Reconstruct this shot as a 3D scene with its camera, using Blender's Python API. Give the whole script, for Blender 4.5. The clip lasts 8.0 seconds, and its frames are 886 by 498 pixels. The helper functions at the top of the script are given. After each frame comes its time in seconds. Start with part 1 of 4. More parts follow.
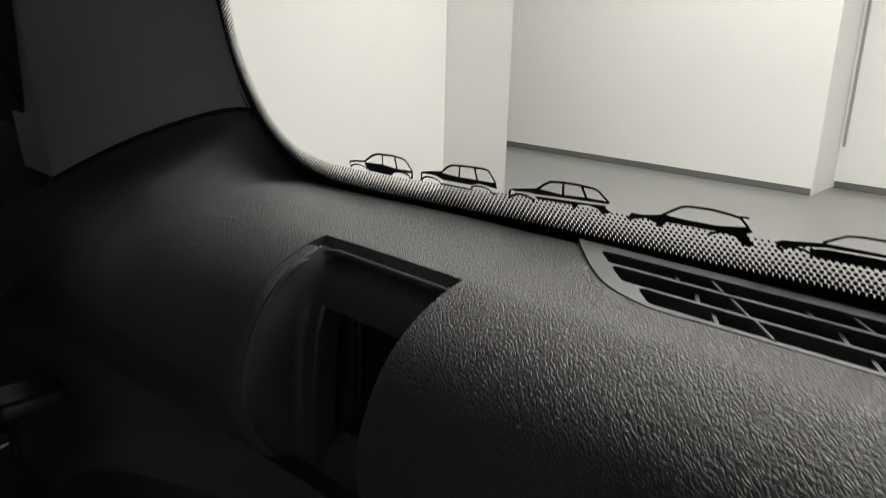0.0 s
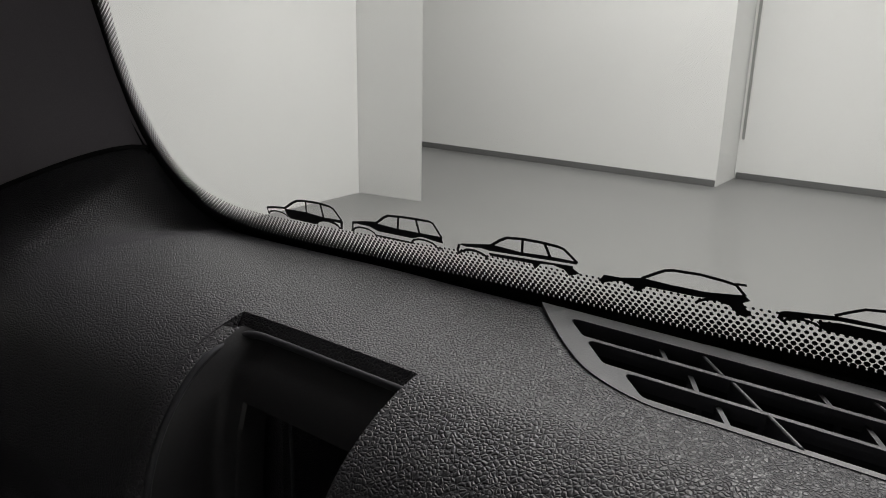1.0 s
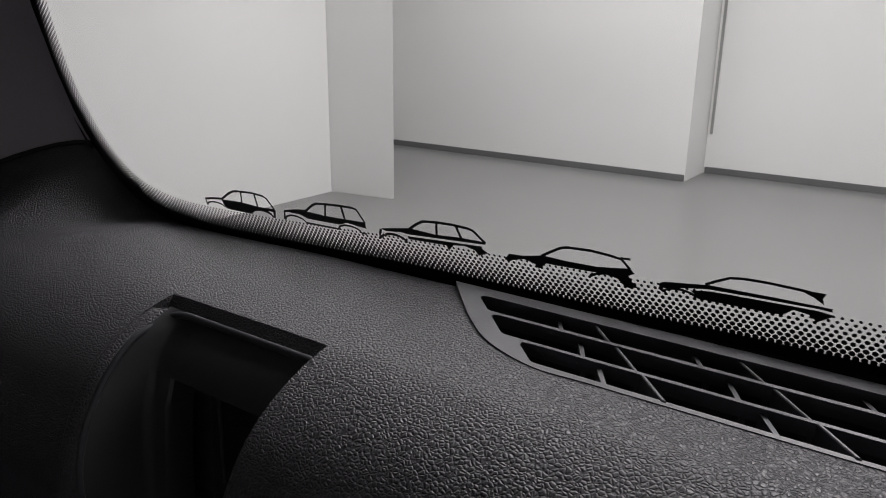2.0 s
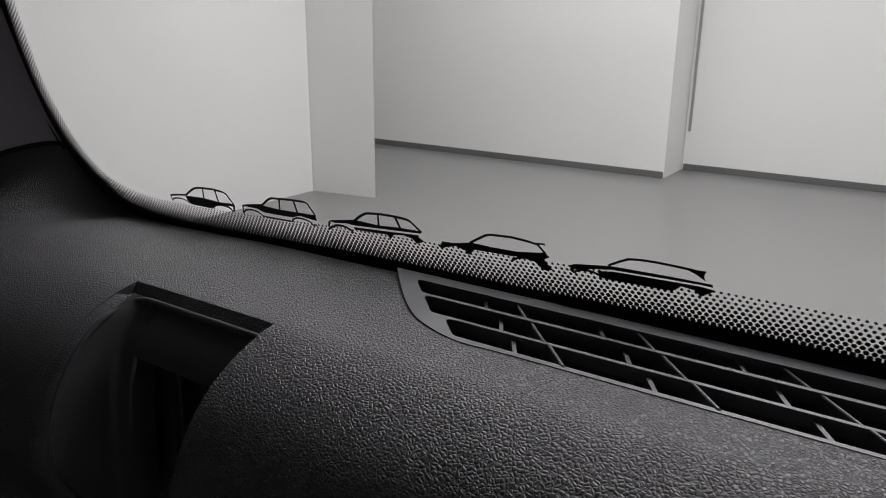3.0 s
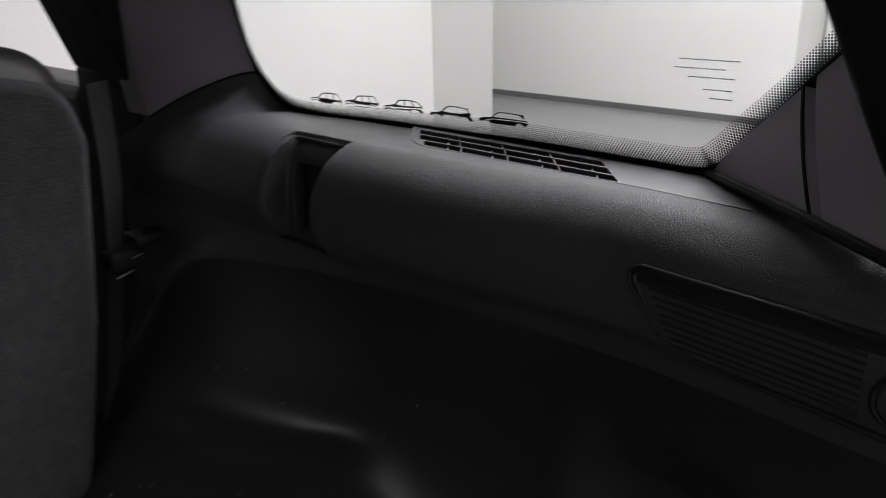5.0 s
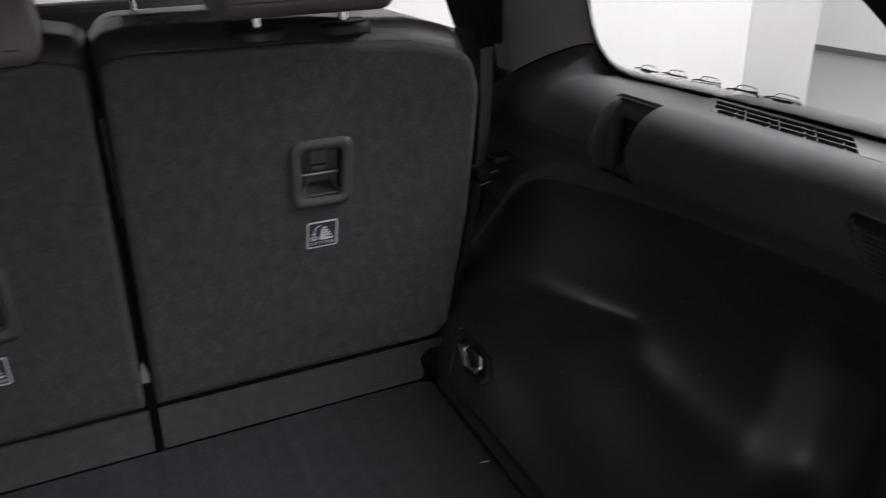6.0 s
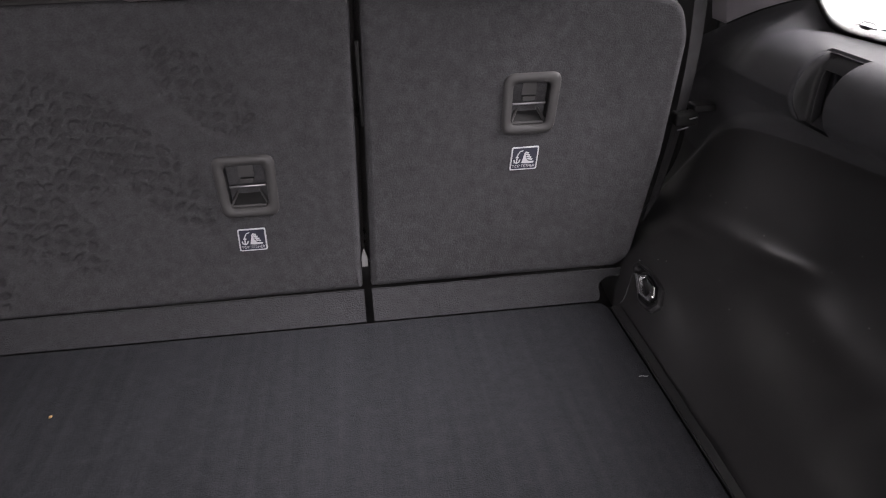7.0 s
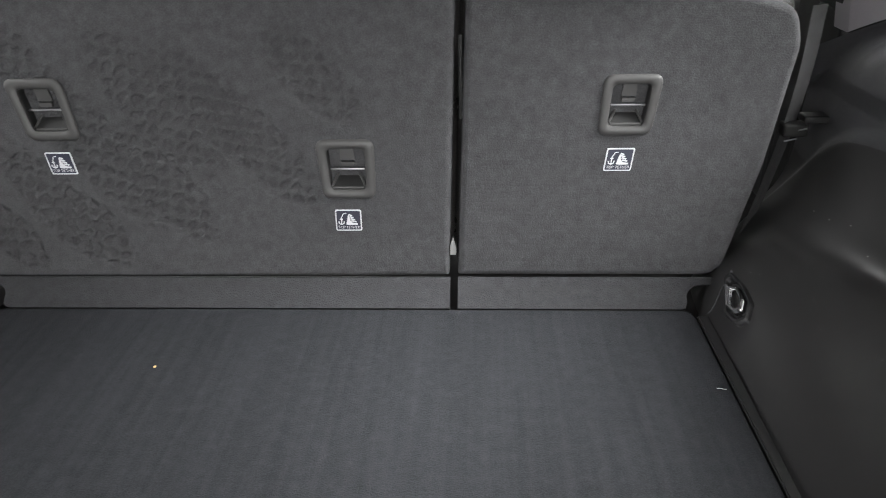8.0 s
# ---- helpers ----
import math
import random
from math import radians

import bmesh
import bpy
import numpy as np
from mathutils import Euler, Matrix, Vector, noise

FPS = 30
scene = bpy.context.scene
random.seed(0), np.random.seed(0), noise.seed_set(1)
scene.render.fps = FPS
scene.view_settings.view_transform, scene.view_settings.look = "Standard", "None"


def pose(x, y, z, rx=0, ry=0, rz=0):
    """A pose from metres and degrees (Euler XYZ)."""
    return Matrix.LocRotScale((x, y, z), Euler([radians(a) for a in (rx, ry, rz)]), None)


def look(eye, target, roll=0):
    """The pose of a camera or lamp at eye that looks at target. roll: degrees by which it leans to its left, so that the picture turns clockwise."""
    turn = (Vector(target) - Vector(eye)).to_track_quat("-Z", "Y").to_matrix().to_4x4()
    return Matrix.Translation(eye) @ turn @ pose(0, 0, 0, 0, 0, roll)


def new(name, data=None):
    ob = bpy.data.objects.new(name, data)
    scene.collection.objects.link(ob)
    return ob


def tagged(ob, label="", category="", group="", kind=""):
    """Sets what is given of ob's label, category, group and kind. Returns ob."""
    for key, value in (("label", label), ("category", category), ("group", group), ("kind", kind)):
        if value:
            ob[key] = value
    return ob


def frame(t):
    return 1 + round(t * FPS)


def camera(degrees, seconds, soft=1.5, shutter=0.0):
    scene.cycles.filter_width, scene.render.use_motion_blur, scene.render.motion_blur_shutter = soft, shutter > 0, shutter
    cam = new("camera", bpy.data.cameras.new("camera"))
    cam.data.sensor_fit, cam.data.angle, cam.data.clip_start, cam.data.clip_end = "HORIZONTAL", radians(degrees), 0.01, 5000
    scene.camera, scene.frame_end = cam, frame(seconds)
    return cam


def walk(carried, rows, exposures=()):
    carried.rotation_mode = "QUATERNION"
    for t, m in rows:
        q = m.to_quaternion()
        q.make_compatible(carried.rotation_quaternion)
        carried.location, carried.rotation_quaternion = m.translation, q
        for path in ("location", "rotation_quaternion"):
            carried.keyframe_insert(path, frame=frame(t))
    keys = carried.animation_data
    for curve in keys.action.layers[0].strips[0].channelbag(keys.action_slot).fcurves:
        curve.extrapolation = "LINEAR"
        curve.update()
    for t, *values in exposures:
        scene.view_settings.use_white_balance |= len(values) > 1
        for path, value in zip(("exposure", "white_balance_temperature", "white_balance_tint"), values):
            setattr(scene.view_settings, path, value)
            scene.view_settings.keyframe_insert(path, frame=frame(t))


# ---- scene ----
# ---------- camera and walk ----------
cam = camera(61.5, 8.0, soft=0.9, shutter=0.3)
PATH = [
    (0, (0.428, -0.308, 1.222), (1.815, 1.01, 0.641), 1.5),
    (0.5, (0.457, -0.268, 1.236), (1.939, 0.944, 0.66), 1.3),
    (1, (0.46, -0.266, 1.233), (1.99, 0.885, 0.655), 1.0),
    (1.5, (0.458, -0.279, 1.233), (2.012, 0.838, 0.655), 0.9),
    (2, (0.458, -0.295, 1.233), (2.024, 0.804, 0.651), 0.7),
    (3.5, (0.431, -0.351, 1.239), (2.029, 0.697, 0.651), 0.4),
    (4, (0.405, -0.397, 1.233), (2.008, 0.642, 0.642), 0.2),
    (4.2, (0.383, -0.43, 1.218), (1.986, 0.613, 0.634), 0.2),
    (5.3, (0.16, -0.696, 1.303), (1.321, 0.75, 0.554), -1.9),
    (5.5, (0.126, -0.736, 1.326), (1.157, 0.796, 0.557), -1.9),
    (6, (0.038, -0.825, 1.344), (0.754, 0.853, 0.527), -1.8),
    (6.5, (-0.016, -0.914, 1.357), (0.383, 0.845, 0.491), -1.8),
    (7, (0.011, -0.954, 1.351), (0.203, 0.817, 0.444), -1.9),
    (7.5, (0.038, -0.975, 1.367), (0.064, 0.802, 0.449), -2.0),
    (8, (0.039, -0.98, 1.355), (-0.055, 0.799, 0.445), -1.4),
]

EXPOSURES = [(0, 0.45, 6950, 11), (0.8, 0.04, 6750, 12), (1.5, 0.0, 6600, 15), (2.0, 0.0, 6540, 18), (4.0, -0.04, 6520, 16), (5.5, 0.8, 6450, 18), (6.0, 0.86, 6450, 20), (6.5, 1.02, 6500, 22), (7.0, 1.95, 6550, 21), (7.5, 2.68, 6600, 10), (8, 2.83, 6450, 9)]
walk(cam, [(t, look(eye, target, roll)) for t, eye, target, roll in PATH], EXPOSURES)


# ---------- world and light ----------
world = bpy.data.worlds.new("world")
scene.world = world
world.use_nodes = True
world.node_tree.nodes["Background"].inputs[0].default_value = (0.75, 0.8, 0.85, 1)
world.node_tree.nodes["Background"].inputs[1].default_value = 0.15


def ceiling_lamp(x, y, sx, sy, watts):
    lamp = bpy.data.lights.new("ceiling_panel_light", "AREA")
    lamp.shape, lamp.size, lamp.size_y, lamp.energy = "RECTANGLE", sx, sy, watts
    lamp.color = (1.0, 0.995, 0.99)
    ob = new("ceiling_panel_light", lamp)
    ob.matrix_world = pose(x, y, 3.44)
    return ob


for lx, ly, lw in ((3.5, -0.3, 166), (5.0, 2.4, 66), (-4.5, -0.6, 42), (0.9, -8.0, 150)):
    ceiling_lamp(lx, ly, 3.0, 2.2, lw)


# ---------- materials ----------
def nodes_of(name):
    m = bpy.data.materials.new(name)
    m.use_nodes = True
    t = m.node_tree
    return m, t, t.nodes["Principled BSDF"]


def add(t, kind, **inputs):
    n = t.nodes.new(kind)
    for k, v in inputs.items():
        n.inputs[k].default_value = v
    return n


def mat(name, base, rough=0.5, metal=0.0, spread=0.25, blotch=18.0, fine=700.0, grain=0.0, pebble=0.0, cell=480.0,
        weave=0.0, streak=0.0, coat=0.0, spec=0.5, roughvar=0.12):
    """Base colour with blotches and fine variation; grain: noise relief in metres; pebble: leather-like relief in metres."""
    m, t, b = nodes_of(name)
    tc = add(t, "ShaderNodeTexCoord")
    big = add(t, "ShaderNodeTexNoise", Scale=blotch, Detail=4.0)
    small = add(t, "ShaderNodeTexNoise", Scale=fine, Detail=3.0)
    t.links.new(tc.outputs["Object"], big.inputs["Vector"])
    t.links.new(tc.outputs["Object"], small.inputs["Vector"])
    mixn = add(t, "ShaderNodeMath")
    mixn.operation = "MULTIPLY_ADD"
    mixn.inputs[1].default_value = 0.5
    half = add(t, "ShaderNodeMath")
    half.operation = "MULTIPLY"
    half.inputs[1].default_value = 0.5
    t.links.new(big.outputs["Fac"], half.inputs[0])
    t.links.new(small.outputs["Fac"], mixn.inputs[0])
    t.links.new(half.outputs[0], mixn.inputs[2])
    fac = mixn.outputs[0]
    if streak:
        mp = add(t, "ShaderNodeMapping")
        mp.inputs["Scale"].default_value = (90.0, 2.5, 90.0)
        st = add(t, "ShaderNodeTexNoise", Scale=1.0, Detail=3.0)
        t.links.new(tc.outputs["Object"], mp.inputs["Vector"])
        t.links.new(mp.outputs[0], st.inputs["Vector"])
        sm = add(t, "ShaderNodeMath")
        sm.operation = "MULTIPLY_ADD"
        sm.inputs[1].default_value = streak
        t.links.new(st.outputs["Fac"], sm.inputs[0])
        t.links.new(fac, sm.inputs[2])
        sub = add(t, "ShaderNodeMath")
        sub.operation = "SUBTRACT"
        sub.inputs[1].default_value = streak * 0.5
        t.links.new(sm.outputs[0], sub.inputs[0])
        fac = sub.outputs[0]
    ramp = add(t, "ShaderNodeMapRange")
    ramp.inputs["From Min"].default_value, ramp.inputs["From Max"].default_value = 0.25, 0.75
    ramp.inputs["To Min"].default_value, ramp.inputs["To Max"].default_value = 1 - spread, 1 + spread
    t.links.new(fac, ramp.inputs["Value"])
    col = add(t, "ShaderNodeVectorMath")
    col.operation = "SCALE"
    col.inputs[0].default_value = base
    t.links.new(ramp.outputs[0], col.inputs["Scale"])
    t.links.new(col.outputs[0], b.inputs["Base Color"])
    b.inputs["Metallic"].default_value = metal
    b.inputs["Specular IOR Level"].default_value = spec
    b.inputs["Coat Weight"].default_value = coat
    rr = add(t, "ShaderNodeMapRange")
    rr.inputs["From Min"].default_value, rr.inputs["From Max"].default_value = 0.3, 0.7
    rr.inputs["To Min"].default_value, rr.inputs["To Max"].default_value = rough * (1 - roughvar), rough * (1 + roughvar)
    t.links.new(big.outputs["Fac"], rr.inputs["Value"])
    t.links.new(rr.outputs[0], b.inputs["Roughness"])
    height = None
    if grain:
        g = add(t, "ShaderNodeMath")
        g.operation = "MULTIPLY"
        g.inputs[1].default_value = grain
        t.links.new(small.outputs["Fac"], g.inputs[0])
        height = g.outputs[0]
    if pebble:
        warp = add(t, "ShaderNodeTexNoise", Scale=cell * 0.5, Detail=2.0)
        t.links.new(tc.outputs["Object"], warp.inputs["Vector"])
        wm = add(t, "ShaderNodeVectorMath")
        wm.operation = "MULTIPLY_ADD"
        wm.inputs[1].default_value = (1.1 / cell, 1.1 / cell, 1.1 / cell)
        t.links.new(warp.outputs["Color"], wm.inputs[0])
        t.links.new(tc.outputs["Object"], wm.inputs[2])
        vor = add(t, "ShaderNodeTexVoronoi", Scale=cell)
        vor.feature = "DISTANCE_TO_EDGE"
        t.links.new(wm.outputs[0], vor.inputs["Vector"])
        vr = add(t, "ShaderNodeMapRange")
        vr.interpolation_type = "SMOOTHERSTEP"
        vr.inputs["From Min"].default_value, vr.inputs["From Max"].default_value = -0.08, 0.34
        vr.inputs["To Min"].default_value, vr.inputs["To Max"].default_value = 0.0, pebble
        t.links.new(vor.outputs["Distance"], vr.inputs["Value"])
        if height:
            s = add(t, "ShaderNodeMath")
            t.links.new(vr.outputs[0], s.inputs[0])
            t.links.new(height, s.inputs[1])
            height = s.outputs[0]
        else:
            height = vr.outputs[0]
    if weave:
        mp2 = add(t, "ShaderNodeMapping")
        wv = add(t, "ShaderNodeTexWave", Scale=150.0, Distortion=4.0, Detail=2.0)
        wv.bands_direction = "Z"
        t.links.new(tc.outputs["Object"], mp2.inputs["Vector"])
        t.links.new(mp2.outputs[0], wv.inputs["Vector"])
        w2 = add(t, "ShaderNodeMath")
        w2.operation = "MULTIPLY"
        w2.inputs[1].default_value = weave
        t.links.new(wv.outputs["Fac"], w2.inputs[0])
        s = add(t, "ShaderNodeMath")
        t.links.new(w2.outputs[0], s.inputs[0])
        if height:
            t.links.new(height, s.inputs[1])
        height = s.outputs[0]
    if height:
        bump = add(t, "ShaderNodeBump", Strength=1.0, Distance=1.0)
        t.links.new(height, bump.inputs["Height"])
        t.links.new(bump.outputs[0], b.inputs["Normal"])
    return m


def footprint_carpet(name, base, prints):
    """Dark pile carpet in which shoe soles have pressed their tread: each print is (x, z, degrees, half length, half width)."""
    m = mat(name, base, 0.95, spread=0.42, blotch=70, fine=480, grain=0.0010, weave=0.00006, spec=0.15)
    t = m.node_tree
    b = t.nodes["Principled BSDF"]
    tc = add(t, "ShaderNodeTexCoord")
    total = None
    for x, z, turn, a, w in prints:
        mp = add(t, "ShaderNodeMapping")
        mp.vector_type = "TEXTURE"
        mp.inputs["Location"].default_value = (x, 0, z)
        mp.inputs["Rotation"].default_value = (0, radians(turn), 0)
        t.links.new(tc.outputs["Object"], mp.inputs["Vector"])
        shape = add(t, "ShaderNodeVectorMath")
        shape.operation = "MULTIPLY"
        shape.inputs[1].default_value = (1 / w, 0, 1 / a)
        t.links.new(mp.outputs[0], shape.inputs[0])
        ln = add(t, "ShaderNodeVectorMath")
        ln.operation = "LENGTH"
        t.links.new(shape.outputs[0], ln.inputs[0])
        fray = add(t, "ShaderNodeTexNoise", Scale=45.0, Detail=2.0)
        t.links.new(mp.outputs[0], fray.inputs["Vector"])
        rough_edge = add(t, "ShaderNodeMath")
        rough_edge.operation = "MULTIPLY_ADD"
        rough_edge.inputs[1].default_value = 0.3
        t.links.new(fray.outputs["Fac"], rough_edge.inputs[0])
        t.links.new(ln.outputs["Value"], rough_edge.inputs[2])
        edge = add(t, "ShaderNodeMapRange")
        edge.interpolation_type = "SMOOTHSTEP"
        edge.inputs["From Min"].default_value, edge.inputs["From Max"].default_value = 0.94, 1.2
        edge.inputs["To Min"].default_value, edge.inputs["To Max"].default_value = 1.0, 0.0
        t.links.new(rough_edge.outputs[0], edge.inputs["Value"])
        # rows of rounded lugs across the sole
        warp = add(t, "ShaderNodeVectorMath")
        warp.operation = "MULTIPLY_ADD"
        warp.inputs[1].default_value = (0.020, 0.0, 0.020)
        t.links.new(fray.outputs["Color"], warp.inputs[0])
        t.links.new(mp.outputs[0], warp.inputs[2])
        lugs = None
        for k in range(3):
            turn_k = radians(60 * k + 90)
            along_k = add(t, "ShaderNodeVectorMath")
            along_k.operation = "DOT_PRODUCT"
            along_k.inputs[1].default_value = (2 * math.pi / 0.024 * math.cos(turn_k), 0.0, 2 * math.pi / 0.0150 * math.sin(turn_k))
            t.links.new(warp.outputs[0], along_k.inputs[0])
            wave_k = add(t, "ShaderNodeMath")
            wave_k.operation = "COSINE"
            t.links.new(along_k.outputs["Value"], wave_k.inputs[0])
            if lugs is None:
                lugs = wave_k.outputs[0]
            else:
                both = add(t, "ShaderNodeMath")
                t.links.new(lugs, both.inputs[0])
                t.links.new(wave_k.outputs[0], both.inputs[1])
                lugs = both.outputs[0]
        gap = add(t, "ShaderNodeMapRange")
        gap.interpolation_type = "SMOOTHSTEP"
        gap.inputs["From Min"].default_value, gap.inputs["From Max"].default_value = -1.7, 2.4
        gap.inputs["To Min"].default_value, gap.inputs["To Max"].default_value = 0.30, 1.0
        t.links.new(lugs, gap.inputs["Value"])
        one = add(t, "ShaderNodeMath")
        one.operation = "MULTIPLY"
        t.links.new(edge.outputs[0], one.inputs[0])
        t.links.new(gap.outputs[0], one.inputs[1])
        if total is None:
            total = one.outputs[0]
        else:
            mx = add(t, "ShaderNodeMath")
            mx.operation = "MAXIMUM"
            t.links.new(total, mx.inputs[0])
            t.links.new(one.outputs[0], mx.inputs[1])
            total = mx.outputs[0]
    press = add(t, "ShaderNodeMath")
    press.operation = "MULTIPLY"
    press.inputs[1].default_value = -0.0036
    t.links.new(total, press.inputs[0])
    inner = b.inputs["Normal"].links[0].from_node
    outer = add(t, "ShaderNodeBump", Strength=1.0, Distance=1.0)
    t.links.new(press.outputs[0], outer.inputs["Height"])
    t.links.new(inner.outputs[0], outer.inputs["Normal"])
    t.links.new(outer.outputs[0], b.inputs["Normal"])
    # pressed pile lies flat; its loss of sheen is put in as darker colour
    old = b.inputs["Base Color"].links[0].from_socket
    dull = add(t, "ShaderNodeMath")
    dull.operation = "MULTIPLY_ADD"
    dull.inputs[1].default_value, dull.inputs[2].default_value = -0.22, 1.03
    t.links.new(total, dull.inputs[0])
    tone = add(t, "ShaderNodeVectorMath")
    tone.operation = "SCALE"
    t.links.new(old, tone.inputs[0])
    t.links.new(dull.outputs[0], tone.inputs["Scale"])
    t.links.new(tone.outputs[0], b.inputs["Base Color"])
    return m


GRAINED = mat("grained_plastic", (0.068, 0.068, 0.074), 0.39, spread=0.15, blotch=9, fine=1500, grain=0.00003, pebble=0.00025, cell=760, spec=0.5)
LOWER = mat("plain_lower_plastic", (0.0245, 0.0236, 0.0243), 0.36, spread=0.15, blotch=7, fine=1300, grain=0.00003, spec=0.8)
SMOOTH = mat("satin_plastic", (0.064, 0.065, 0.072), 0.38, spread=0.12, blotch=20, fine=1400, grain=0.00005, spec=0.45)
DARKPLASTIC = mat("dark_plastic", (0.016, 0.016, 0.017), 0.48, spread=0.15, fine=1200, grain=0.00004)
POCKET = mat("pocket_plastic", (0.055, 0.055, 0.058), 0.36, spread=0.12, blotch=20, fine=1400, grain=0.00004, spec=0.5)
PILLAR = mat("pillar_plastic", (0.33, 0.31, 0.335), 0.55, spread=0.15, blotch=12, fine=1800, grain=0.00008, spec=0.4)
BLACKTRIM = mat("matt_black_trim", (0.012, 0.012, 0.012), 0.7, spread=0.15, fine=1500, grain=0.00006, spec=0.3)
BOARD = mat("boot_board_carpet", (0.030, 0.031, 0.035), 0.95, spread=0.5, blotch=60, fine=520, grain=0.0016, streak=0.30, spec=0.15)
CARPET = mat("seat_back_carpet", (0.060, 0.060, 0.063), 0.95, spread=0.42, blotch=70, fine=480, grain=0.0007, weave=0.00006, spec=0.15)
KICK = mat("flap_carpet", (0.042, 0.042, 0.045), 0.95, spread=0.42, blotch=70, fine=480, grain=0.0016, spec=0.15)
PRINTS = [(-0.201, 1.097, -41, 0.096, 0.043), (-0.286, 0.996, -36, 0.135, 0.045), (-0.350, 1.050, -38, 0.120, 0.044), (-0.437, 1.055, -37, 0.154, 0.048),
          (-0.537, 0.996, -34, 0.172, 0.050), (-0.440, 0.930, -36, 0.120, 0.046), (-0.613, 0.901, -34, 0.120, 0.048), (-0.560, 0.860, -36, 0.080, 0.042), (-0.620, 1.110, -34, 0.090, 0.044), (-0.700, 0.850, -40, 0.070, 0.040)]
TRODDEN = footprint_carpet("trodden_seat_back_carpet", (0.060, 0.060, 0.063), PRINTS)
LEATHER = mat("seat_leather", (0.036, 0.034, 0.033), 0.30, spread=0.15, blotch=10, fine=1200, pebble=0.00012, cell=700)
RESTRAINT = mat("head_restraint_leather", (0.15, 0.130, 0.140), 0.55, spread=0.12, blotch=10, fine=1200, pebble=0.0001, cell=700)
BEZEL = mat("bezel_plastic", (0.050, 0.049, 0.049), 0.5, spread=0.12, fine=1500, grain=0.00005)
# the bezel's plastic again, far darker: shade of the recess in the colour
BEZELSHADE = mat("shaded_bezel_plastic", (0.012, 0.012, 0.012), 0.5, spread=0.12, fine=1500, grain=0.00005)
CHROME = mat("chrome", (0.75, 0.75, 0.76), 0.12, metal=1.0, spread=0.05)
STEEL = mat("zinc_steel", (0.32, 0.32, 0.33), 0.42, metal=1.0, spread=0.15, fine=400)
WEBBING = mat("belt_webbing", (0.022, 0.022, 0.023), 0.7, spread=0.2, blotch=60, fine=1300, grain=0.0003)
FRIT = mat("black_ceramic_print", (0.006, 0.006, 0.006), 0.35, spread=0.1)
GREYPRINT = mat("grey_print", (0.16, 0.16, 0.16), 0.5, spread=0.1)
RUBBER = mat("rubber_seal", (0.008, 0.008, 0.008), 0.65, spread=0.15, fine=900)
LABELWHITE = mat("label_white", (0.60, 0.61, 0.63), 0.45, spread=0.06, fine=300)
LABELNAVY = mat("label_ink", (0.018, 0.020, 0.038), 0.45, spread=0.1)
WALLPAINT = mat("white_wall_paint", (0.80, 0.80, 0.79), 0.65, spread=0.035, blotch=1.3, fine=60, grain=0.00008)
SCREED = mat("grey_floor_coating", (0.20, 0.20, 0.198), 0.30, spread=0.06, blotch=0.6, fine=9, roughvar=0.03)
SKIRT = mat("dark_skirting", (0.13, 0.13, 0.13), 0.6, spread=0.15, blotch=3)
JOINT = mat("grey_joint", (0.30, 0.30, 0.29), 0.7, spread=0.1, blotch=3)
HEADLINER = mat("headliner_cloth", (0.20, 0.195, 0.19), 0.9, spread=0.12, fine=900, grain=0.0004)
CARPAINT = mat("car_paint", (0.05, 0.055, 0.06), 0.3, coat=0.6, spread=0.1)
CRUMB = mat("straw_crumb", (0.55, 0.35, 0.15), 0.8, spread=0.3, fine=300)
GREYTIP = mat("grey_plastic", (0.22, 0.22, 0.22), 0.6, spread=0.1, fine=500)
LINT = mat("pale_lint", (0.6, 0.6, 0.58), 0.9, spread=0.2, fine=300)

GLASS, gt, gb = nodes_of("window_glass")
gt.nodes.remove(gb)
gtrans = add(gt, "ShaderNodeBsdfTransparent")
gtrans.inputs["Color"].default_value = (0.93, 0.945, 0.935, 1)
ggloss = add(gt, "ShaderNodeBsdfGlossy", Roughness=0.01)
gface = add(gt, "ShaderNodeLayerWeight", Blend=0.5)
gpow = add(gt, "ShaderNodeMath")
gpow.operation = "POWER"
gpow.inputs[1].default_value = 5.0
gt.links.new(gface.outputs["Facing"], gpow.inputs[0])
gfres = add(gt, "ShaderNodeMath")
gfres.operation = "MULTIPLY_ADD"
gfres.inputs[1].default_value, gfres.inputs[2].default_value = 0.5, 0.02
gt.links.new(gpow.outputs[0], gfres.inputs[0])
gmix = add(gt, "ShaderNodeMixShader")
gt.links.new(gfres.outputs[0], gmix.inputs[0])
gt.links.new(gtrans.outputs[0], gmix.inputs[1])
gt.links.new(ggloss.outputs[0], gmix.inputs[2])
gt.links.new(gmix.outputs[0], gt.nodes["Material Output"].inputs["Surface"])


# ---------- building helpers ----------
def mesh_object(name, bm, material, smooth=True, parent=None, label=""):
    bmesh.ops.recalc_face_normals(bm, faces=bm.faces)
    me = bpy.data.meshes.new(name)
    bm.to_mesh(me)
    bm.free()
    for p in me.polygons:
        p.use_smooth = smooth and (p.use_smooth or (p.area < 6e-4 and p.loop_total < 7))
        if p.material_index == 1:
            p.use_smooth, p.material_index = False, 0
    me.materials.append(material)
    ob = new(name, me)
    if smooth:
        sharpen(me)
    if parent:
        ob.parent = parent
    if label:
        ob["label"] = label
    return ob


def sharpen(me, degrees=38):
    """Marks edges past the angle as sharp, so that flat faces stay flat."""
    b = bmesh.new()
    b.from_mesh(me)
    for e in b.edges:
        if len(e.link_faces) == 2 and e.calc_face_angle(0) > radians(degrees):
            e.smooth = False
    b.to_mesh(me)
    b.free()


def thing(name, label, category, group="", kind="", at=(0, 0, 0)):
    ob = new(name)
    ob.location = at
    ob.empty_display_size = 0.02
    return tagged(ob, label, category, group, kind)


